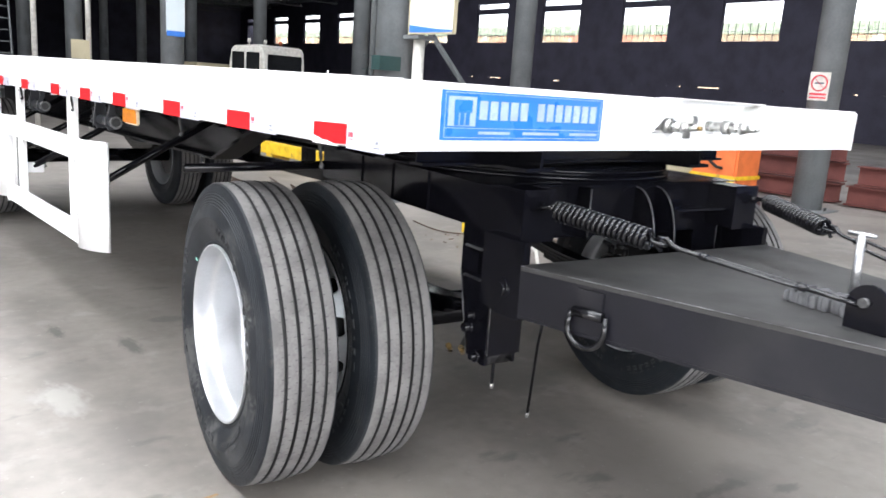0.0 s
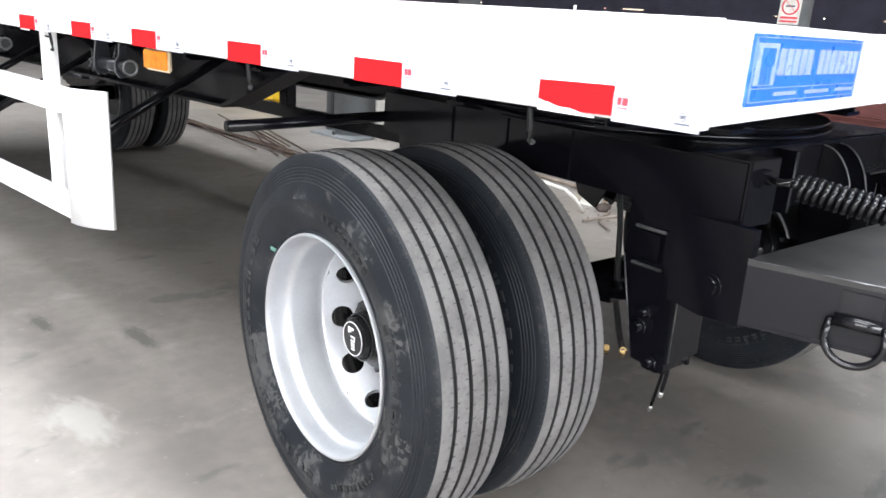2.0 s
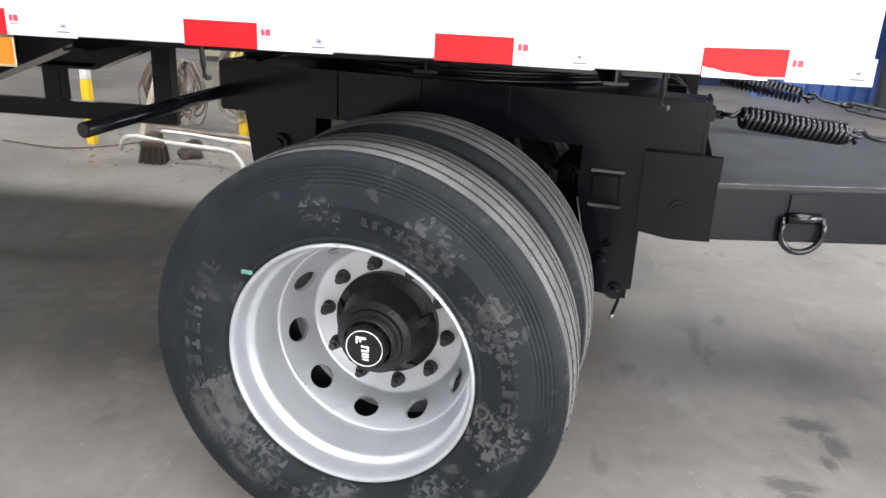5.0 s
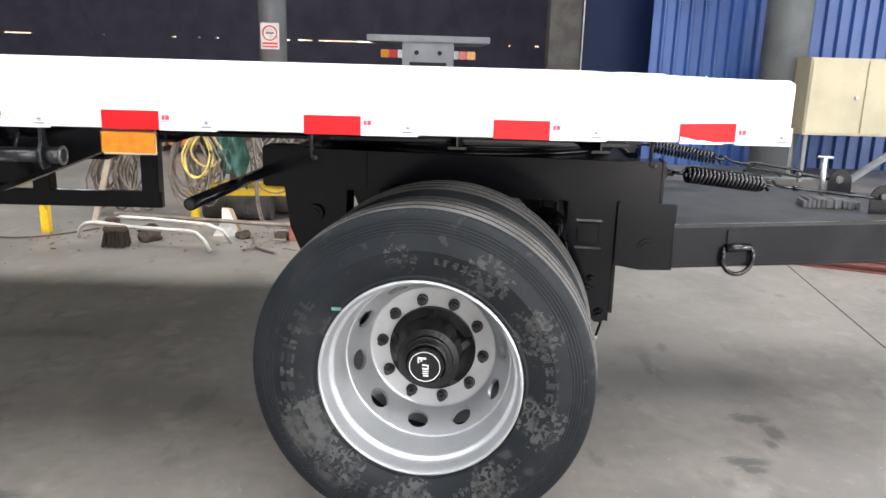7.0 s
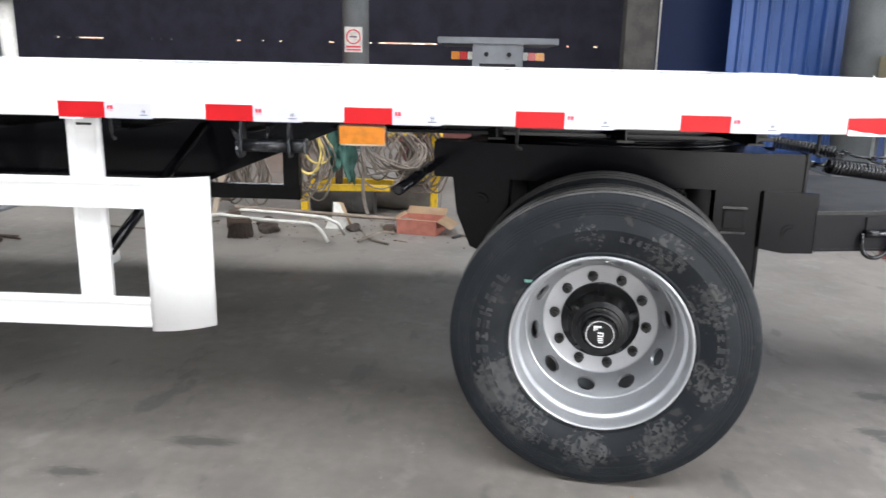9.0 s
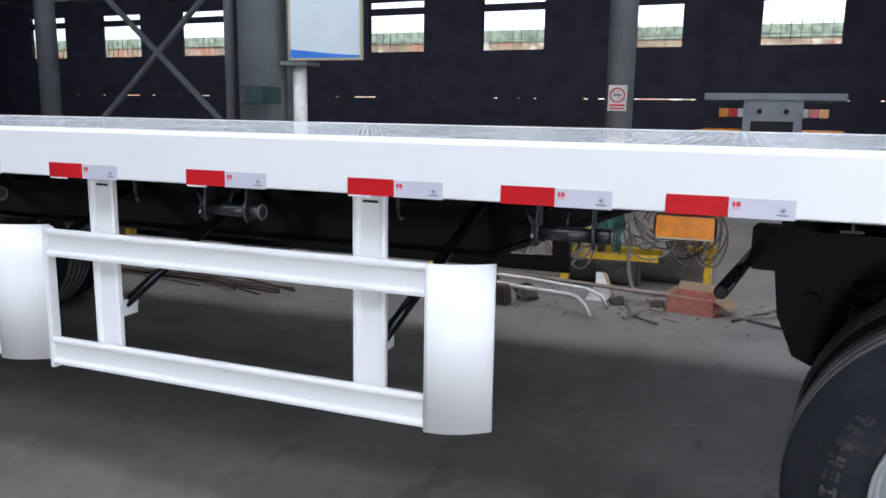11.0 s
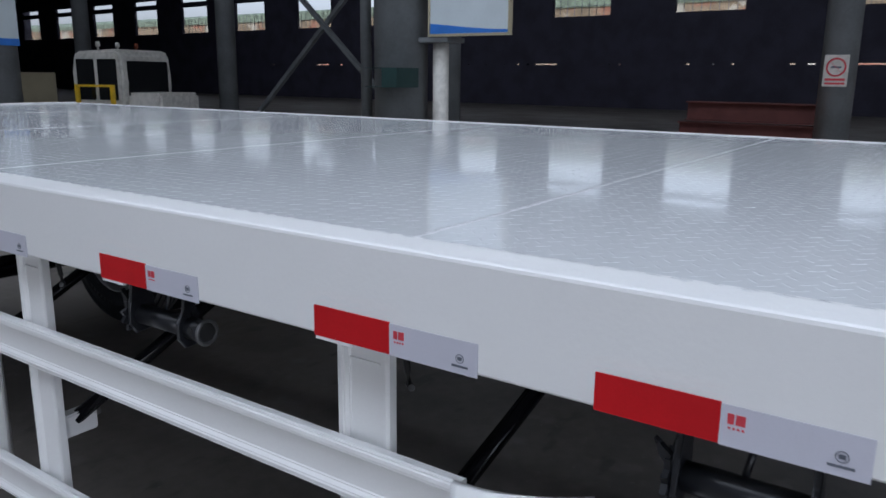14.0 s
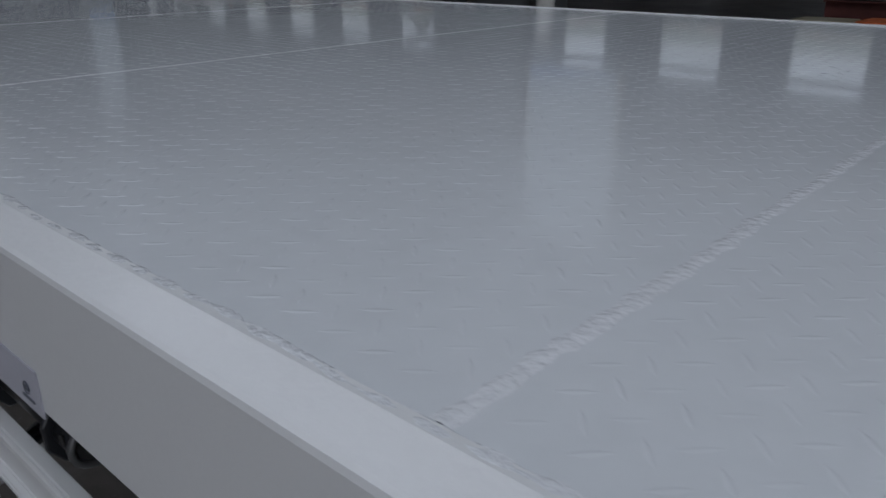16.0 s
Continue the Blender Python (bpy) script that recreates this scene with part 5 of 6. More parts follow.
# lashing ring on the near face of the drawbar
ry, rx = 1.985, 0.7548
nrm = Vector((-0.963, -0.271, 0))
tng = Vector((0.271, -0.963, 0))
c0 = Vector((rx, ry, 0.806)) + nrm * 0.010
bm = B()
for w_, z0, z1, t0 in ((0.040, 0.822, 0.870, 0.006),):
    o = Vector((rx, ry, 0))
    pr = [o - tng * w_ + nrm * 0.001, o + tng * w_ + nrm * 0.001, o + tng * w_ + nrm * 0.007, o - tng * w_ + nrm * 0.007]
    prism(bm, [(p.x, p.y) for p in pr], "z", z0, z1)
rg = tilted(part("ring_lug", bm, DRAWBAR, trailer))
bm = B()
rod(bm, c0 - tng * 0.046, c0 + tng * 0.046, 0.015, seg=16)
part("ring_clip", bm, SPRINGM, rg)
bm = B()
loop = []
for k in range(17):
    a = math.pi * k / 16
    loop.append(c0 + tng * (-0.058 * math.cos(a)) + Vector((0, 0, -0.034 - 0.060 * math.sin(a))) + nrm * 0.006)
loop = [c0 - tng * 0.053 + Vector((0, 0, 0.002))] + loop + [c0 + tng * 0.053 + Vector((0, 0, 0.002))]
tube(bm, loop, 0.0085, 10)
part("lashing_ring", bm, SPRINGM, rg, "black steel lashing ring")

# cross tube behind the bogie, hanging air lines
bm = B()
tube(bm, [(0.106, 3.711, 0.992), (0.76, 3.711, 1.008)], 0.0195, 18)
lv = bogie(part("cross_tube", bm, BLACK, trailer, "black tube sticking out sideways behind the bogie"))
# dark disc on the tube end, coloured as the shade inside
bm = B()
rod(bm, (0.1058, 3.711, 0.992), (0.1035, 3.711, 0.992), 0.0145, seg=16)
part("tube_bore_shade", bm, GROOVE, lv)
for pts, tip in (([(1.08, 2.62, 0.62), (1.11, 2.67, 0.45), (1.18, 2.75, 0.125)], 0.025), ([(0.70, 2.50, 0.56), (0.71, 2.51, 0.48), (0.72, 2.52, 0.43)], 0.02)):
    bm = B()
    tube(bm, pts, 0.0055, 8)
    ln_ = part("hanging_line", bm, BLACK, trailer, "black air line hanging down")
    bm = B()
    p = Vector(pts[-1])
    rod(bm, p, p + (Vector(pts[-1]) - Vector(pts[-2])).normalized() * tip, 0.008, 0.006, seg=10)
    part("line_fitting", bm, CHROME, ln_)
for x, y in ((0.66, 2.62), (0.64, 2.66)):
    bm = B()
    rod(bm, (x, y, 0.535), (x + 0.03, y + 0.02, 0.505), 0.010, seg=6)
    part("brass_fitting", bm, BRASS, trailer, "brass hose fitting")
bm = B()
tube(bm, [(0.66, 2.62, 0.53), (0.74, 2.68, 0.54), (0.84, 2.76, 0.6), (0.92, 2.82, 0.8), (1.0, 2.9, 1.0)], 0.009, 8)
part("air_line", bm, CABLE, trailer)

# brake chambers behind the front hangers
for s in (0, 1):
    def mx(v):
        return v if s == 0 else BX - v
    bm = B()
    rod(bm, (mx(0.950), 2.655, 0.695), (mx(1.012), 2.655, 0.695), 0.080, 0.084, seg=28)
    rod(bm, (mx(1.0125), 2.655, 0.695), (mx(1.080), 2.655, 0.695), 0.084, 0.070, seg=28)
    ch = bogie(part("brake_chamber", bm, BLACK, trailer, "black air brake chamber with hose fittings"))
    bm = B()
    rod(bm, (mx(1.006), 2.655, 0.695), (mx(1.019), 2.655, 0.695), 0.090, seg=28)
    part("clamp_band", bm, SPRINGM, ch)
    for y in (2.615, 2.69):
        bm = B()
        rod(bm, (mx(0.99), y, 0.765), (mx(0.99), y, 0.812), 0.013, seg=6)
        rod(bm, (mx(0.99), y, 0.808), (mx(1.01), y + 0.03, 0.822), 0.009, seg=8)
        part("hose_fitting", bm, HUBM, ch)

# ---- things beyond the trailer ----
def rack():
    t = thing("hose_rack", "yellow welded steel rack hung with hoses and cables", "rack")
    for x, y, h in ((4.54, 5.20, 0.25), (4.80, 4.02, 0.745), (4.92, 4.95, 0.745), (5.0, 5.20, 0.25)):
        bm = B()
        box(bm, x - 0.032, x + 0.032, y - 0.032, y + 0.032, 0, h, 0.004)
        part("leg", bm, YELLOW if h < 0.5 or y < 4.5 else RUST, t)
    for a, b in (((4.53, 5.24, 0.28), (4.62, 4.42, 0.28)), ((5.0, 5.24, 0.28), (4.92, 4.42, 0.28)), ((4.76, 4.20, 0.36), (4.80, 3.95, 0.36)), ((4.55, 5.5, 0.775), (4.80, 3.95, 0.775)), ((4.55, 5.2, 0.775), (4.92, 4.95, 0.775))):
        bm = B()
        beam(bm, a, b, 0.06, 0.055)
        part("rail", bm, YELLOW, t)
    return t


rack()


def hung(name, x, y, z, wide, drop, n, m, rr, label, cat, seed, side=0.05, kink=0.005):
    """Loops of hose hung over a rail and sagging to uneven depths."""
    rng = random.Random(seed)
    bm = B()
    pts = []
    for k in range(n):
        w, h = wide * rng.uniform(0.55, 1.1), drop * rng.uniform(0.62, 1.05)
        cy, cx = y + rng.uniform(-0.35, 0.35) * wide, x + rng.uniform(-side, side)
        sk, bl = rng.uniform(-0.12, 0.12), rng.uniform(0.75, 1.1)
        for j in range(24):
            a = 2 * math.pi * j / 24 + math.pi / 2
            sz = math.sin(a)
            yy = cy + 0.5 * w * math.cos(a) * (1.0 - 0.45 * bl * max(sz, 0)) + sk * h * (1 - sz) * 0.3
            zz = z - 0.5 * h * (1 - sz)
            pts.append(Vector((cx - 0.045 * math.cos(a + 0.6 * k) + rng.uniform(-kink, kink), yy + rng.uniform(-kink, kink), max(zz, rr + 0.004))))
    tube(bm, pts, rr, 6)
    return solid(name, bm, m, label, cat)


hung("hose_coil", 4.44, 5.16, 0.80, 0.36, 0.60, 15, HOSE, 0.0085, "coil of dusty grey hose hanging from the yellow rack", "hose", 1)
hung("yellow_hose_coil", 4.38, 5.12, 0.80, 0.29, 0.36, 3, HOSE_Y, 0.010, "yellow air hose looped over the rack", "hose", 9, 0.02, 0.001)
hung("hose_coil", 4.62, 5.72, 0.62, 0.26, 0.52, 13, HOSE, 0.0085, "tangled grey cable coil hung beside the rack", "hose", 3)
hung("hose_coil", 4.78, 6.02, 0.58, 0.26, 0.50, 14, HOSE_B, 0.0085, "tangled brown cable coil hung beside the rack", "hose", 6)
hung("cable_coil", 4.62, 4.42, 0.80, 0.42, 0.50, 10, HOSE, 0.0085, "coil of pale cable hanging from the rack", "cable", 4)
hung("cable_coil", 4.72, 4.14, 0.80, 0.36, 0.56, 12, HOSE_B, 0.009, "thick coil of brown cable hanging at the rack's end", "cable", 5)
for k in range(12):
    rng = random.Random(40 + k)
    y = 4.62 + 0.09 * rng.random()
    x = 4.52 + 0.05 * rng.random()
    sw = 0.012 * k
    bm = B()
    pts = [(x, y, 0.80), (x - 0.02, y - sw * 0.6, 0.62), (x - 0.03, y - sw * 2.2, 0.42 + 0.01 * k), (x - 0.02, y - sw * 3.6, 0.40 + 0.008 * k), (x + 0.06, y - 0.42 - sw, 0.50 + 0.01 * k), (x + 0.10, y - 0.52, 0.70)]
    if k % 4 == 0:
        pts = [(x, y, 0.80), (x - 0.02, y - 0.01, 0.5), (x - 0.05, y - 0.02, 0.2), (x - 0.10, y - 0.10, 0.012), (x - 0.14, y - 0.30, 0.012)]
    fine = []
    for i in range(len(pts) - 1):
        p0, p1, p2, p3 = Vector(pts[max(i - 1, 0)]), Vector(pts[i]), Vector(pts[i + 1]), Vector(pts[min(i + 2, len(pts) - 1)])
        for j in range(6):
            u = j / 6
            fine.append(0.5 * ((2 * p1) + (p2 - p0) * u + (2 * p0 - 5 * p1 + 4 * p2 - p3) * u * u + (3 * p1 - p0 - 3 * p2 + p3) * u ** 3))
    fine.append(Vector(pts[-1]))
    tube(bm, fine, 0.0085, 6)
    solid("hanging_cable", bm, HOSE, "grey cable slung from the yellow rack", "cable", "hanging cables")

# tarpaulin thrown over the rail
bm = B()
n, m_ = 16, 14
grid = []
for i in range(n + 1):
    row = []
    for j in range(m_ + 1):
        u, v = i / n, j / m_
        y = 4.70 + 0.29 * u * (1 - 0.25 * v) + 0.02 * math.sin(9 * v + 4 * u)
        fold = 0.032 * math.sin(14 * u + 3 * v) + 0.018 * math.sin(29 * u + 5 * v) + 0.012 * math.sin(17 * v + 6 * u)
        z = 0.815 - (0.40 + 0.10 * math.sin(7 * u) + 0.04 * math.sin(19 * u)) * v
        row.append(bm.verts.new((4.50 - 0.04 - fold - 0.03 * v, y, z)))
    grid.append(row)
for i in range(n):
    for j in range(m_):
        bm.faces.new((grid[i][j], grid[i + 1][j], grid[i + 1][j + 1], grid[i][j + 1])).smooth = True
bmesh.ops.solidify(bm, geom=bm.faces[:], thickness=0.012)
solid("tarpaulin", bm, CLOTH, "crumpled green tarpaulin hung over the yellow rack", "cloth")

# dusty pipe and motor lying under the hoses
bm = B()
rod(bm, (5.02, 3.98, 0.155), (5.12, 4.78, 0.155), 0.155, seg=36)
solid("concrete_pipe", bm, DUSTY, "dusty grey pipe section lying under the rack", "pipe")
mo = thing("electric_motor", "dark grimy electric motor standing behind the hoses", "motor", at=(5.5, 4.25, 0))
bm = B()
box(bm, -0.16, 0.16, -0.14, 0.14, 0.0, 0.40, 0.015)
part("motor_stand", bm, GRIME, mo)
bm = B()
rod(bm, (-0.20, 0, 0.53), (0.18, 0, 0.53), 0.13, seg=24)
part("motor_body", bm, REDDARK, mo)
bm = B()
rod(bm, (-0.22, 0, 0.53), (-0.2005, 0, 0.53), 0.085, seg=20)
part("motor_cap", bm, GROOVE, mo)
# carton
c = thing("cardboard_box", "open brown cardboard box with red print on the floor", "box", at=(4.06, 4.08, 0), turn=-12)
bm = B()
t_ = 0.006
w, d, h = 0.15, 0.175, 0.125
for x0, x1, y0, y1 in ((-w, w, -d, -d + t_), (-w, w, d - t_, d), (-w, -w + t_, -d, d), (w - t_, w, -d, d)):
    box(bm, x0, x1, y0, y1, 0.0, h)
box(bm, -w, w, -d, d, 0.0, t_)
part("carton_body", bm, CARTON_RED, c)
for a, b, tilt in (((-w, -d, h), (w, -d, h), (0, -0.12, -0.06)), ((-w, d, h), (w, d, h), (0, 0.02, 0.02)), ((w, -d, h), (w, d, h), (0.06, 0, 0.055)), ((-w, -d, h), (-w, d, h), (0.09, 0, -0.012))):
    bm = B()
    va, vb, tl_ = Vector(a), Vector(b), Vector(tilt)
    f = bm.faces.new([bm.verts.new(p) for p in (va, vb, vb + tl_, va + tl_)])
    bmesh.ops.solidify(bm, geom=[f], thickness=0.005)
    part("flap", bm, CARTON, c)

# bent white pipes, long rod, brush, scraps
bm = B()
tube(bm, [(3.90, 5.93, 0.016), (3.86, 5.89, 0.09), (3.84, 5.84, 0.13), (3.80, 5.74, 0.15), (3.66, 5.44, 0.15), (3.60, 4.98, 0.14), (3.58, 4.90, 0.13), (3.52, 4.83, 0.09), (3.49, 4.78, 0.016)], 0.016, 10)
solid("bent_pipe", bm, OFFWHITE, "dirty white bent pipe lying on the floor", "pipe")
bm = B()
tube(bm, [(4.14, 5.74, 0.014), (4.05, 5.70, 0.12), (3.98, 5.62, 0.16), (3.92, 5.34, 0.16), (3.76, 4.86, 0.16), (3.72, 4.74, 0.12), (3.79, 4.70, 0.014)], 0.014, 10)
solid("bent_pipe", bm, OFFWHITE, "dirty white bent pipe lying on the floor", "pipe")
bm = B()
tube(bm, [(4.05, 5.7, 0.17), (4.05, 4.2, 0.10), (4.04, 3.9, 0.06)], 0.017, 10)
solid("long_pipe", bm, DUSTPIPE, "rusty pipe resting across the clutter", "pipe")
for k, (x, y, s_) in enumerate(((3.95, 5.68, 0.05), (4.0, 4.35, 0.05))):
    bm = B()
    box(bm, x - s_, x + s_, y - s_, y + s_, 0, 0.155 if k == 0 else 0.06, 0.01)
    solid("wood_block", bm, RUST, "rough wooden block under the pipe", "block")
bs = thing("broom", "worn broom head with dark bristles", "broom", at=(3.63, 5.52, 0))
bm = B()
box(bm, -0.05, 0.05, -0.085, 0.085, 0.12, 0.16, 0.01)
part("broom_stock", bm, RUST, bs)
bm = B()
rng = random.Random(8)
for k in range(160):
    x, y = rng.uniform(-0.045, 0.045), rng.uniform(-0.075, 0.075)
    beam(bm, (x, y, 0.14), (x * 1.5 + rng.uniform(-0.01, 0.01), y * 1.2 + rng.uniform(-0.015, 0.015), rng.uniform(0.0, 0.012)), 0.008, 0.006)
part("bristles", bm, BRISTLE, bs, kind="stuff")
cover = thing("plastic_cover", "white folded plastic cover standing on the floor", "scrap", at=(4.07, 4.82, 0))
bm = B()
prism(bm, [(0.10, 0.0), (-0.07, 0.0), (-0.10, 0.06), (-0.075, 0.10), (-0.02, 0.215), (0.035, 0.225), (0.03, 0.12), (0.075, 0.06)], "x", -0.008, 0.0)
for v in bm.verts:
    v.co.x += 0.25 * v.co.z
bmesh.ops.bevel(bm, geom=bm.edges[:], offset=0.002, segments=1, affect="EDGES")
part("cover_front", bm, OFFWHITE, cover)
bm = B()
prism(bm, [(0.04, 0.225), (-0.02, 0.215), (-0.055, 0.13), (-0.085, 0.05), (-0.12, 0.0), (-0.09, 0.0)], "x", 0.05, 0.058)
for v in bm.verts:
    v.co.x += 0.05 * v.co.z
    v.co.y -= 0.03
part("cover_back", bm, CARTON, cover)
# made-up drum shape; it fills a dark, partly shadowed zone below the rack
tank = thing("dark_zone_drum", "dark drum shape standing in for the dark zone under the rack", "drum", at=(4.78, 4.88, 0.115))
bm = B()
rod(bm, (0, -0.30, 0), (0, 0.30, 0), 0.115, seg=28)
part("drum_body", bm, GRIME, tank)
for yy in (-0.29, -0.10, 0.10, 0.29):
    bm = B()
    tube(bm, [(0.116 * math.cos(2 * math.pi * q / 28), yy, 0.116 * math.sin(2 * math.pi * q / 28)) for q in range(28)], 0.004, 6, closed=True)
    part("drum_hoop", bm, GRIME, tank)
for k, pts in enumerate((
        [(3.55, 4.55, 0.015), (3.75, 4.4, 0.05), (3.9, 4.3, 0.02), (4.2, 4.45, 0.015)],
        [(3.8, 3.8, 0.012), (4.1, 3.6, 0.012), (4.3, 3.3, 0.012), (4.0, 3.1, 0.012), (3.7, 3.3, 0.012), (3.8, 3.7, 0.03)],
        [(4.2, 4.9, 0.012), (4.0, 4.6, 0.012), (3.7, 4.5, 0.012), (3.5, 4.3, 0.012)],
        [(3.9, 6.9, 0.012), (3.8, 6.4, 0.012), (3.9, 6.1, 0.02), (4.2, 5.9, 0.012)],
        [(3.9, 3.75, 0.012), (4.05, 3.5, 0.03), (4.2, 3.55, 0.012), (4.4, 3.4, 0.012)])):
    fine = []
    for i in range(len(pts) - 1):
        for j in range(6):
            p0, p1 = Vector(pts[max(i - 1, 0)]), Vector(pts[i])
            p2, p3 = Vector(pts[i + 1]), Vector(pts[min(i + 2, len(pts) - 1)])
            t = j / 6
            fine.append(0.5 * ((2 * p1) + (p2 - p0) * t + (2 * p0 - 5 * p1 + 4 * p2 - p3) * t * t + (3 * p1 - p0 - 3 * p2 + p3) * t ** 3))
    fine.append(Vector(pts[-1]))
    bm = B()
    tube(bm, fine, 0.006 if k == 3 else 0.011, 7)
    solid("floor_cable", bm, RUST if k == 3 else CABLE if k % 2 else HOSE, "loose cable lying on the floor", "cable", "cables on the floor")

# rags, scraps and grit round the clutter
rng = random.Random(77)
for x, y, r in ((3.86, 5.36, 0.085), (4.10, 5.45, 0.075), (4.02, 4.66, 0.06)):
    bm = B()
    bmesh.ops.create_icosphere(bm, subdivisions=3, radius=r)
    for v in bm.verts:
        p = v.co * 26
        v.co *= 1 + 0.22 * math.sin(p.x + 2 * p.y) * math.cos(1.7 * p.z + p.x) + rng.uniform(-0.05, 0.05)
        v.co.z = max(v.co.z * 0.75, -0.3 * r)
    low = min(v.co.z for v in bm.verts)
    for v in bm.verts:
        v.co += Vector((x, y, -low))
    solid("rag_heap", bm, BRISTLE, "crumpled dark oily rags on the floor", "rags", "rags on the floor")
bm = B()
for k in range(150):
    x, y = 4.05 + rng.gauss(0, 0.32), rng.uniform(3.4, 6.3)
    a, l, w = rng.uniform(0, math.pi), rng.uniform(0.004, 0.012) * rng.choice((1, 1, 1, 3)), rng.uniform(0.003, 0.009)
    h = rng.uniform(0.003, 0.012)
    dx, dy = l * math.cos(a), l * math.sin(a)
    ex, ey = -w * math.sin(a), w * math.cos(a)
    lo = [bm.verts.new((x + i * dx + j * ex, y + i * dy + j * ey, 0.001)) for i, j in ((-1, -1), (1, -1), (1, 1), (-1, 1))]
    hi = [bm.verts.new((v.co.x * 0.8 + x * 0.2, v.co.y * 0.8 + y * 0.2, h)) for v in lo]
    bm.faces.new(hi)
    for i in range(4):
        bm.faces.new((lo[i], lo[(i + 1) % 4], hi[(i + 1) % 4], hi[i]))
solid("floor_scraps", bm, DUSTPIPE, "scattered rust, chips and grit on the floor", "scraps", kind="stuff")

# steel rods lying on the floor
rng = random.Random(21)
for k in range(13):
    y0, y1 = 7.15 + rng.uniform(0, 0.9), 9.6 + rng.uniform(-0.8, 2.0)
    x0, x1 = 3.15 + rng.uniform(-0.1, 0.25), 3.45 + rng.uniform(-0.15, 0.5)
    bm = B()
    z = 0.012 + 0.016 * (k % 3)
    tube(bm, [(x0, y0, z), ((x0 + x1) / 2 + rng.uniform(-0.03, 0.03), (y0 + y1) / 2, z), (x1, y1, z)], 0.0085, 7)
    solid("steel_rod", bm, RUST, "thin rusty reinforcing rod on the floor", "rod", "rods on the floor")
bm = B()
box(bm, 4.9, 5.25, 10.3, 12.2, 0.16, 0.34, 0.01)
box(bm, 4.92, 5.23, 10.5, 10.7, 0.0, 0.16)
box(bm, 4.92, 5.23, 11.8, 12.0, 0.0, 0.16)
solid("yellow_beam", bm, YELLOW, "yellow painted steel box beam on low blocks", "beam")

# red oxide beams near the drawbar and behind the columns
for x0, y0, x1, y1 in ((3.62, 0.42, 2.75, -1.6), (3.78, 0.36, 2.95, -1.65)):
    bm = B()
    beam(bm, (x0, y0, 0.05), (x1, y1, 0.05), 0.10, 0.008)
    beam(bm, (x0, y0, 0.008), (x1, y1, 0.008), 0.10, 0.012)
    beam(bm, (x0, y0, 0.03), (x1, y1, 0.03), 0.010, 0.05)
    solid("steel_section", bm, REDOX, "red primed steel section lying on the floor", "beam", "red steel sections")
for k in range(4):
    bm = B()
    x, z = 11.6 + 0.05 * (k % 2), 0.02 + 0.32 * k
    prism(bm, [(x - 0.13, z), (x + 0.13, z), (x + 0.13, z + 0.02), (x + 0.01, z + 0.02), (x + 0.01, z + 0.28), (x + 0.13, z + 0.28), (x + 0.13, z + 0.30), (x - 0.13, z + 0.30), (x - 0.13, z + 0.28), (x - 0.01, z + 0.28), (x - 0.01, z + 0.02), (x - 0.13, z + 0.02)], "y", 5.75, 8.05 - 0.1 * (k % 2))
    solid("steel_girder", bm, REDOX, "red primed steel girder in a stack", "girder", "stacked red girders")

for k in range(2):
    bm = B()
    x, z = 11.5 + 0.05 * k, 0.02 + 0.31 * k
    prism(bm, [(x - 0.13, z), (x + 0.13, z), (x + 0.13, z + 0.02), (x + 0.01, z + 0.02), (x + 0.01, z + 0.28), (x + 0.13, z + 0.28), (x + 0.13, z + 0.30), (x - 0.13, z + 0.30), (x - 0.13, z + 0.28), (x - 0.01, z + 0.28), (x - 0.01, z + 0.02), (x - 0.13, z + 0.02)], "y", 2.6, 5.6 - 0.1 * k)
    solid("steel_girder", bm, REDOX, "red primed steel girder in a low stack", "girder", "stacked red girders")

# welding set seen under the nose
w = thing("welding_machine", "orange welding machine with yellow foot trim and black hoses", "machine", at=(9.75, 6.73, 0))
bm = B()
box(bm, -0.35, 0.35, -0.36, 0.36, 0.12, 0.86, 0.03)
part("casing", bm, ORANGE, w)
bm = B()
box(bm, -0.37, 0.37, -0.375, 0.375, 0.34, 0.40, 0.01)
part("trim_band", bm, YELLOW, w)
bm = B()
tube(bm, [(-0.36, 0.10, 0.80), (-0.44, 0.12, 0.74), (-0.46, 0.02, 0.60), (-0.45, -0.10, 0.52), (-0.36, -0.14, 0.50)], 0.022, 8)
part("machine_hose", bm, GROOVE, w)
for x in (-0.25, 0.25):
    for y in (-0.25, 0.25):
        bm = B()
        rod(bm, (x - 0.02, y, 0.065), (x + 0.02, y, 0.065), 0.065, seg=16)
        part("caster", bm, GROOVE, w)
pc = thing("power_cabinet", "cream steel power cabinet beside the welding machine", "cabinet", at=(9.85, 7.5, 0))
bm = B()
box(bm, -0.25, 0.25, -0.32, 0.32, 0.08, 0.84, 0.012)
part("cabinet_body", bm, CREAM, pc)
bm = B()
box(bm, -0.22, 0.22, -0.28, 0.28, 0.0, 0.079)
part("plinth", bm, GRIME, pc)
bm = B()
box(bm, -0.262, -0.2505, -0.29, 0.29, 0.12, 0.80, 0.006)
part("cabinet_door", bm, CREAM, pc)

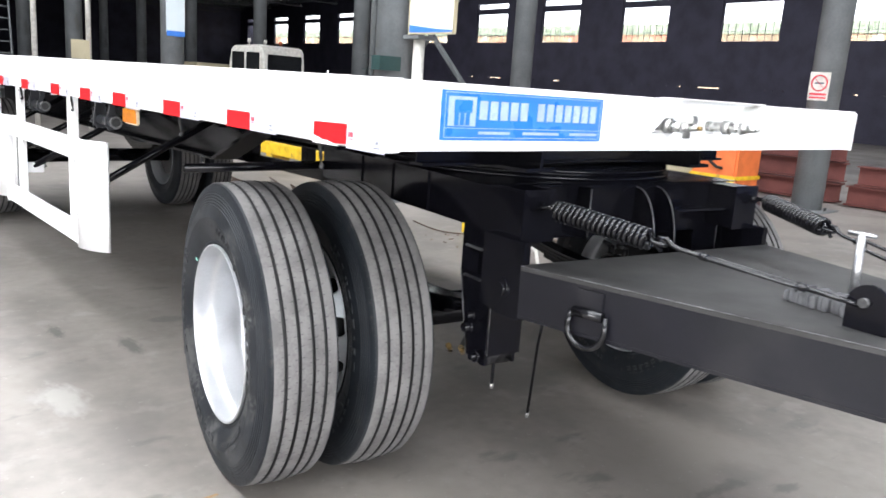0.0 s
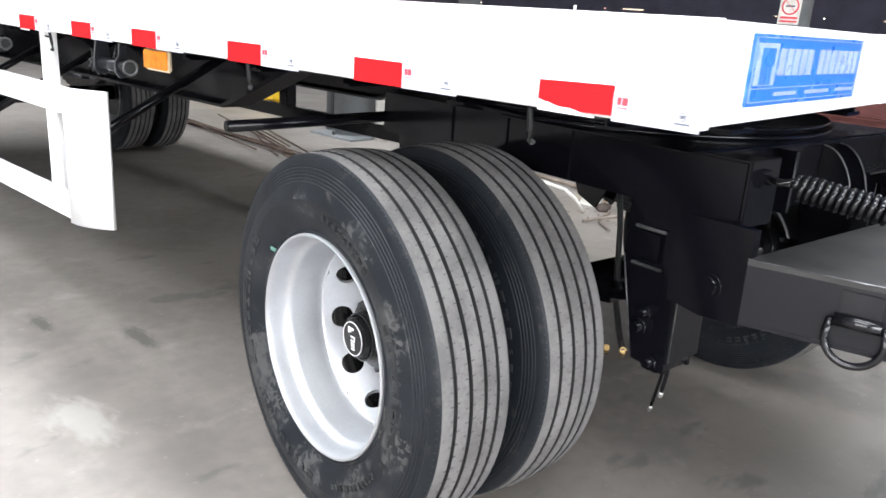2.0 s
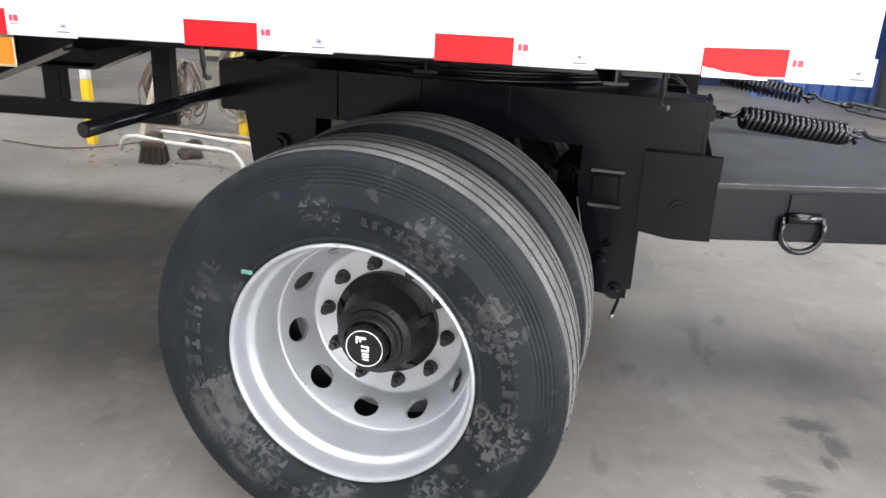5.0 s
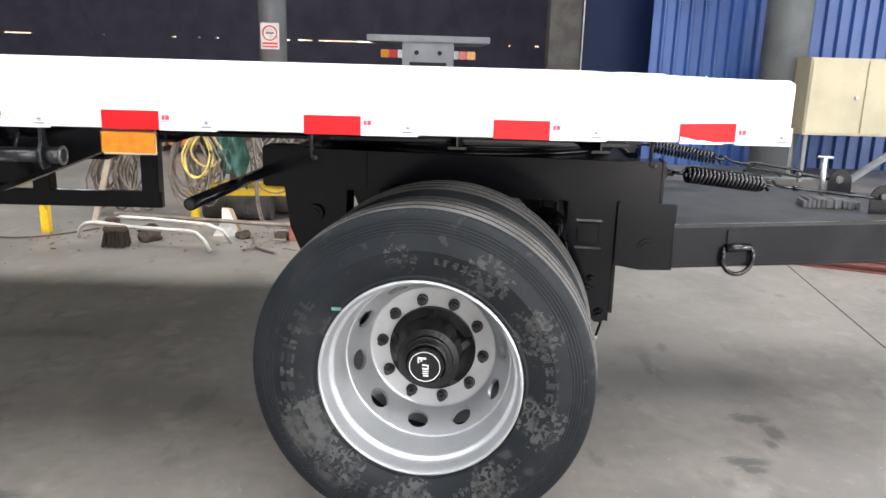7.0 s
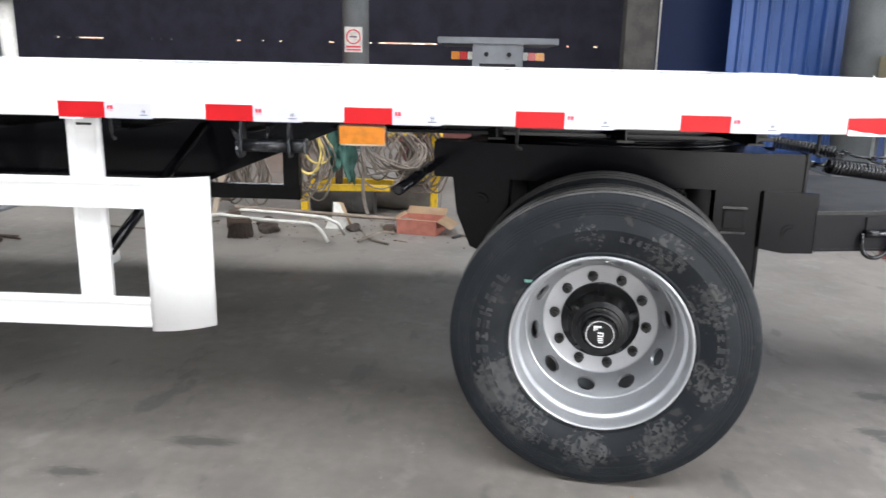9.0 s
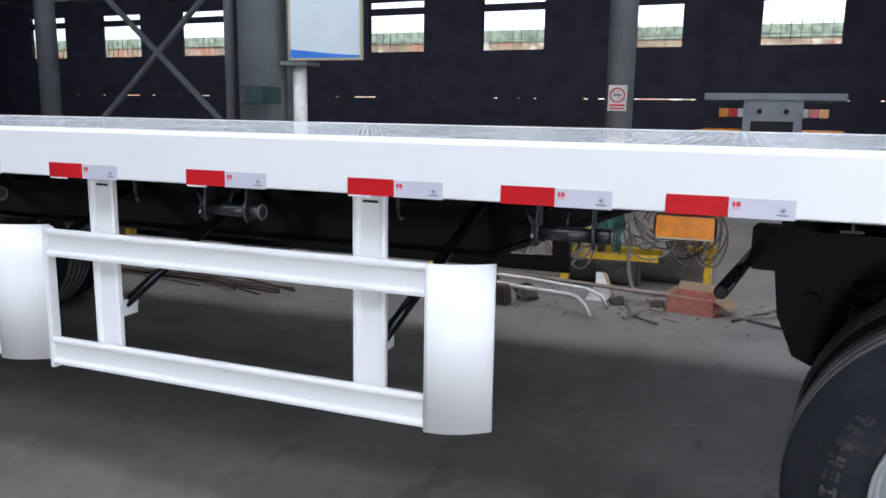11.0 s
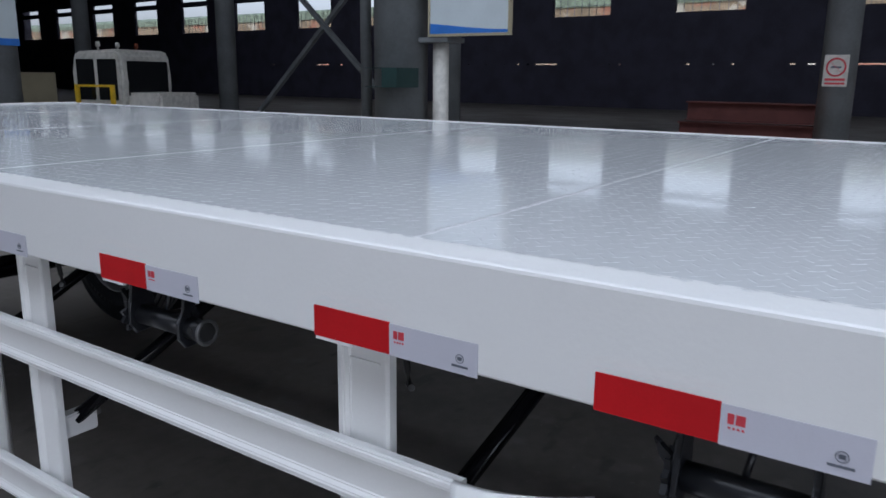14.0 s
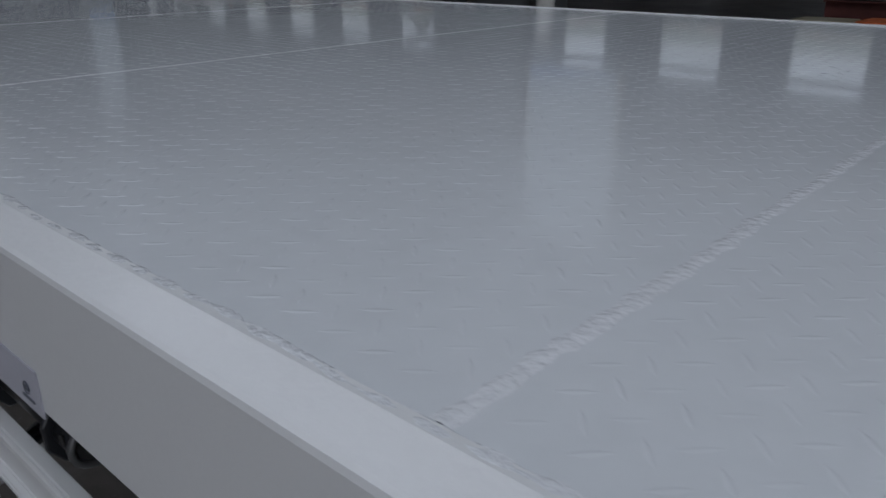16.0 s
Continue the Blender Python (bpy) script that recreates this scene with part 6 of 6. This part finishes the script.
# notice board on its painted post
nb = thing("notice_board", "pale framed notice board with blue band on a peeling post", "board", at=(4.54, 7.58, 0))
bm = B()
box(bm, 0.0, 0.03, -0.375, 0.375, 1.965, 3.25)
part("board_panel", bm, BOARDM, nb)
bm = B()
for z0, z1, y0, y1 in ((1.945, 1.965, -0.39, 0.39), (3.25, 3.27, -0.39, 0.39), (1.965, 3.25, -0.39, -0.375), (1.965, 3.25, 0.375, 0.39)):
    box(bm, -0.012, 0.035, y0, y1, z0, z1)
part("board_frame", bm, CREAM, nb)
bm = B()
pts = [(-0.374, 1.967)] + [(0.374, 1.967)] + [(0.374 - 0.748 * k / 16, 2.025 + 0.035 * math.sin(2.2 * k / 16 + 2.4)) for k in range(17)]
prism(bm, pts, "x", -0.004, -0.001)
part("board_band", bm, BOARD_BLUE, nb)
for k in range(5):
    bm = B()
    z = 3.1 - 0.14 * k
    box(bm, -0.003, -0.001, 0.18, 0.33, z, z + 0.02)
    box(bm, -0.003, -0.001, -0.25, 0.05, z + 0.012, z + 0.018)
    box(bm, -0.003, -0.001, -0.20, 0.05, z - 0.03, z - 0.024)
    part("print_bars", bm, TRUCKGREY, nb)
bm = B()
rod(bm, (0.14, 0.36, 0), (0.14, 0.36, 1.90), 0.068, seg=20)
part("board_post", bm, OFFWHITE, nb, "peeling white painted pipe post")
bm = B()
box(bm, 0.0, 0.26, 0.20, 0.50, 1.90, 1.942, 0.004)
part("post_ledge", bm, STEELCOL, nb)

g = thing("junction_box", "dark green steel box fixed to the wide column", "box", at=(4.22, 8.20, 1.53))
bm = B()
box(bm, 0.0, 0.30, -0.14, 0.20, 0.0, 0.006)
box(bm, 0.0, 0.30, -0.14, 0.20, 0.154, 0.16)
box(bm, 0.0, 0.30, -0.14, -0.134, 0.006, 0.154)
box(bm, 0.294, 0.30, -0.134, 0.20, 0.006, 0.154)
part("box_body", bm, GREENBOX, g)
bm = B()
box(bm, 0.0, 0.006, -0.134, 0.02, 0.006, 0.154)
part("box_door", bm, GREENBOX, g)

# no smoking sign on the pipe column
s = thing("no_smoking_sign", "white no-smoking sign with a red ring on the pipe column", "sign", at=(9.945, 5.63, 1.55))
bm = B()
box(bm, -0.004, 0.0, -0.14, 0.14, 0.0, 0.385, 0.001)
part("sign_plate", bm, OFFWHITE, s)
bm = B()
tube(bm, [(-0.007, 0.105 * math.cos(2 * math.pi * k / 32), 0.235 + 0.105 * math.sin(2 * math.pi * k / 32)) for k in range(32)], 0.011, 6, closed=True)
beam(bm, (-0.007, 0.075, 0.31), (-0.007, -0.075, 0.16), 0.018, 0.004)
part("red_ring", bm, REDINK, s)
bm = B()
box(bm, -0.006, -0.004, -0.06, 0.06, 0.222, 0.248)
part("cigarette_mark", bm, INK, s)
bm = B()
box(bm, -0.006, -0.004, -0.115, 0.115, 0.07, 0.10)
box(bm, -0.006, -0.004, -0.115, 0.115, 0.025, 0.05)
part("sign_text_bars", bm, REDINK, s)

# tail of a truck standing before the far wall
k = thing("truck_chassis", "pale grey truck chassis tail with red and amber lamps", "truck", at=(15.0, 3.27, 0))
bm = B()
box(bm, 0.0, 3.4, -1.33, 1.33, 1.84, 1.98, 0.01)
part("rear_bolster", bm, TRUCKGREY, k)
bm = B()
box(bm, 0.02, 0.12, -0.56, 0.56, 1.05, 1.838, 0.01)
part("rear_plate", bm, TRUCKGREY, k)
# dark discs on the plate carry the shade of its holes
for y in (-0.25, 0.25):
    bm = B()
    rod(bm, (0.018, y, 1.62), (-0.01, y, 1.62), 0.05, seg=16)
    part("plate_hole_shade", bm, GROOVE, k)
# dark panel before the plate, its colour the shade of a recess
bm = B()
box(bm, 0.0, 0.019, -0.40, 0.40, 1.15, 1.42, 0.004)
part("tow_recess_shade", bm, GROOVE, k)
for sgn in (-1, 1):
    for j, (m, w_) in enumerate(((LENS_AMBER, 0.18), (LENS_RED, 0.16), (OFFWHITE, 0.10))):
        bm = B()
        y0 = sgn * (1.02 - (0, 0.19, 0.36)[j])
        box(bm, -0.03, 0.03, min(y0, y0 - sgn * w_), max(y0, y0 - sgn * w_), 1.50, 1.67, 0.008)
        part("tail_lamp", bm, m, k)
    bm = B()
    box(bm, 0.02, 0.10, sgn * 0.95 - 0.38, sgn * 0.95 + 0.38, 1.10, 1.26, 0.01)
    part("bumper_lens", bm, LENS_AMBER, k)
    bm = B()
    rod(bm, (0.6, sgn * 0.75, 0.5), (0.6, sgn * 1.15, 0.5), 0.5, seg=32)
    part("truck_wheel", bm, RUBBER, k)
    bm = B()
    box(bm, 0.12, 3.4, sgn * 0.42 - 0.04, sgn * 0.42 + 0.04, 0.95, 1.2)
    part("frame_rail", bm, BLACK, k)
crate = thing("wooden_crate", "small pale slatted wooden crate behind the trailer", "crate")
for x in (11.6, 12.0):
    for y in (3.86, 4.30, 4.72):
        bm = B()
        box(bm, x - 0.03, x + 0.03, y - 0.03, y + 0.03, 0, 1.13)
        part("post", bm, CARTON, crate)
    for z in (0.30, 0.62, 0.86, 1.06):
        bm = B()
        box(bm, x - 0.045, x - 0.031, 3.82, 4.76, z, z + 0.085)
        part("board", bm, CARTON, crate)
rng = random.Random(31)
bm = B()
for k in range(9):
    y0 = 3.95 + rng.uniform(0, 0.25)
    pts = [(11.62 + rng.uniform(0, 0.3), y0 + 0.16 * j + rng.uniform(-0.03, 0.03), 1.135 + 0.09 * math.sin(0.8 * j + 0.4 * k) ** 2 + 0.02 * (k % 3)) for j in range(5)]
    tube(bm, pts, 0.022, 6)
solid("straw_bundle", bm, CARTON, "loose bundle of pale straw rope on the crate", "bundle")

# cream switch cabinet before the blue partition
cb = thing("switch_cabinet", "cream steel switch cabinet on a grey stand", "cabinet", at=(8.0, -1.70, 0))
bm = B()
box(bm, 0, 0.5, -2.2, 0, 0.63, 1.62, 0.008)
part("cabinet_body", bm, CREAM, cb)
for k in range(3):
    bm = B()
    box(bm, -0.018, -0.001, -0.72 - 0.73 * k, -0.02 - 0.73 * k, 0.66, 1.59, 0.004)
    d_ = part("cabinet_door", bm, CREAM, cb)
    bm = B()
    rod(bm, (-0.018, -0.64 - 0.73 * k, 1.12), (-0.045, -0.64 - 0.73 * k, 1.12), 0.025, seg=12)
    part("door_knob", bm, CHROME, d_)
for y in (-0.08, -2.1):
    for x in (0.06, 0.44):
        bm = B()
        box(bm, x - 0.025, x + 0.025, y - 0.025, y + 0.025, 0, 0.63)
        part("stand_leg", bm, STEELCOL, cb)
bm = B()
beam(bm, (7.6, -2.9, 0.62), (6.6, -1.35, 0.02), 0.06, 0.06)
beam(bm, (7.6, -2.9, 0.60), (7.6, -2.9, 0.0), 0.05, 0.05)
solid("trestle", bm, STEELCOL, "grey welded trestle leaning before the cabinet", "trestle")

# white works tractor with its cab, behind the deck
def tractor(x, y, turn):
    t = thing("works_tractor", "white works tractor with a glazed cab and dull red roof beacon", "tractor", at=(x, y, 0), turn=turn)
    t.scale = (0.86, 0.86, 0.95)
    bm = B()
    prof = [(-0.62, 0.9), (0.62, 0.9), (0.62, 1.72), (0.60, 2.02), (0.52, 2.10), (-0.50, 2.14), (-0.60, 2.06), (-0.66, 1.6)]
    prism(bm, prof, "x", -0.75, 0.75)
    bmesh.ops.bevel(bm, geom=bm.edges[:], offset=0.05, segments=3, affect="EDGES", clamp_overlap=True)
    part("cab", bm, OFFWHITE, t)
    bm = B()
    box(bm, -0.60, 0.60, -0.668, -0.64, 1.30, 1.93, 0.02)
    part("windscreen", bm, GLASS_DARK, t, "dark cab window")
    for y0, y1 in ((-0.52, -0.03), (0.05, 0.52)):
        bm = B()
        box(bm, -0.765, -0.74, y0, y1, 1.22, 1.96, 0.02)
        part("side_window", bm, GLASS_DARK, t)
    bm = B()
    box(bm, -0.62, 0.62, -1.45, -0.6, 0.55, 1.36, 0.06)
    part("bonnet", bm, OFFWHITE, t)
    bm = B()
    box(bm, -0.65, 0.65, -0.62, 0.95, 0.45, 0.898, 0.03)
    part("body", bm, OFFWHITE, t)
    for xx in (-0.70, 0.70):
        for yy in (-1.3, 0.55):
            bm = B()
            rod(bm, (xx - 0.12, yy, 0.42), (xx + 0.12, yy, 0.42), 0.42, seg=32)
            part("wheel", bm, RUBBER, t)
    for xx in (-0.55, 0.0, 0.55):
        bm = B()
        rod(bm, (xx, 0.1, 2.10), (xx, 0.1, 2.19), 0.02, seg=10)
        rod(bm, (xx, 0.1, 2.19), (xx, 0.1, 2.28), 0.05, 0.04, seg=14)
        part("roof_lamp", bm, BEACON if xx > 0.5 else OFFWHITE, t, "dull red beacon" if xx > 0.5 else "white roof lamp")
    for yy in (-0.60, 0.30):
        bm = B()
        box(bm, -1.02, -0.96, yy - 0.04, yy + 0.04, 0.5, 1.50)
        part("grab_post", bm, YELLOW, t)
    bm = B()
    box(bm, -1.01, -0.97, -0.60, 0.30, 1.46, 1.50)
    part("grab_rail", bm, YELLOW, t)
    bm = B()
    box(bm, -1.05, 0.9, -0.66, 0.9, 0.40, 0.46)
    part("step", bm, BLACK, t)
    return t


tractor(7.6, 17.05, 14.5)
bm = B()
box(bm, 8.3, 9.4, 22.6, 24.2, 0, 1.62, 0.02)
solid("cream_cabinet", bm, CREAM, "plain cream steel cabinet far down the hall", "cabinet")
bm = B()
for x in (3.5, 3.9):
    rod(bm, (x, 24.0, 0), (x, 24.6, 4.5), 0.03, seg=8)
for k in range(14):
    z = 0.3 + 0.3 * k
    rod(bm, (3.5, 24.0 + 0.6 * z / 4.5, z), (3.9, 24.0 + 0.6 * z / 4.5, z), 0.02, seg=8)
solid("ladder", bm, STEELCOL, "grey steel ladder leaning up", "ladder")
bm = B()
for x in (3.0, 4.02):
    rod(bm, (x, 18.0, 0), (x, 18.0, 9), 0.055, seg=12)
    solid("white_pole", bm, OFFWHITE, "slim white painted pole", "pole")
    bm = B()
bm.free()

# boards and signs on the far columns
nb = thing("hanging_board", "pale notice board with a blue foot on a far column", "board", at=(4.83, 15.85, 0))
bm = B()
box(bm, -0.02, 0.34, 0.0, 0.03, 2.06, 3.3)
part("board_panel", bm, BOARDM, nb)
bm = B()
box(bm, -0.02, 0.34, -0.006, -0.001, 2.0, 2.10)
part("board_band", bm, BOARD_BLUE, nb)
bm = B()
box(bm, 3.66, 4.02, 17.935, 17.947, 1.46, 1.84)
solid("paper_notice", bm, CREAM, "pale yellow notice fixed beside a white pole", "notice")
bm = B()
box(bm, 10.80, 11.05, 23.93, 23.96, 1.62, 2.1)
solid("blue_sign", bm, BOARD_BLUE, "small blue and white sign on a far column", "sign")


def low_post():
    """A short square post, yellow below and white above."""
    t = thing("low_post", "short square steel post painted yellow with a white top", "post")
    for name, z0, z1, m, s in (("post", 0.0, 0.50, YELLOW, 0.032), ("cap", 0.50, 0.70, POST_TOP, 0.031)):
        bm = B()
        box(bm, 4.05 - s, 4.05 + s, 6.25 - s, 6.25 + s, z0, z1, 0.004)
        part(name, bm, m, t)


POST_TOP = mat("worn_white_post_paint", (0.62, 0.60, 0.56), 0.6, vary=0.2, scale=12, fine=90)
low_post()

PLANK = mat("dusty_pale_wood", (0.30, 0.24, 0.18), 0.75, vary=0.3, scale=10, fine=110, bump=0.0006)
bm = B()
beam(bm, (4.30, 5.98, 0.022), (4.62, 5.92, 0.62), 0.05, 0.022)
solid("wooden_batten", bm, PLANK, "dusty pale wooden batten leaning against a cable coil", "batten")
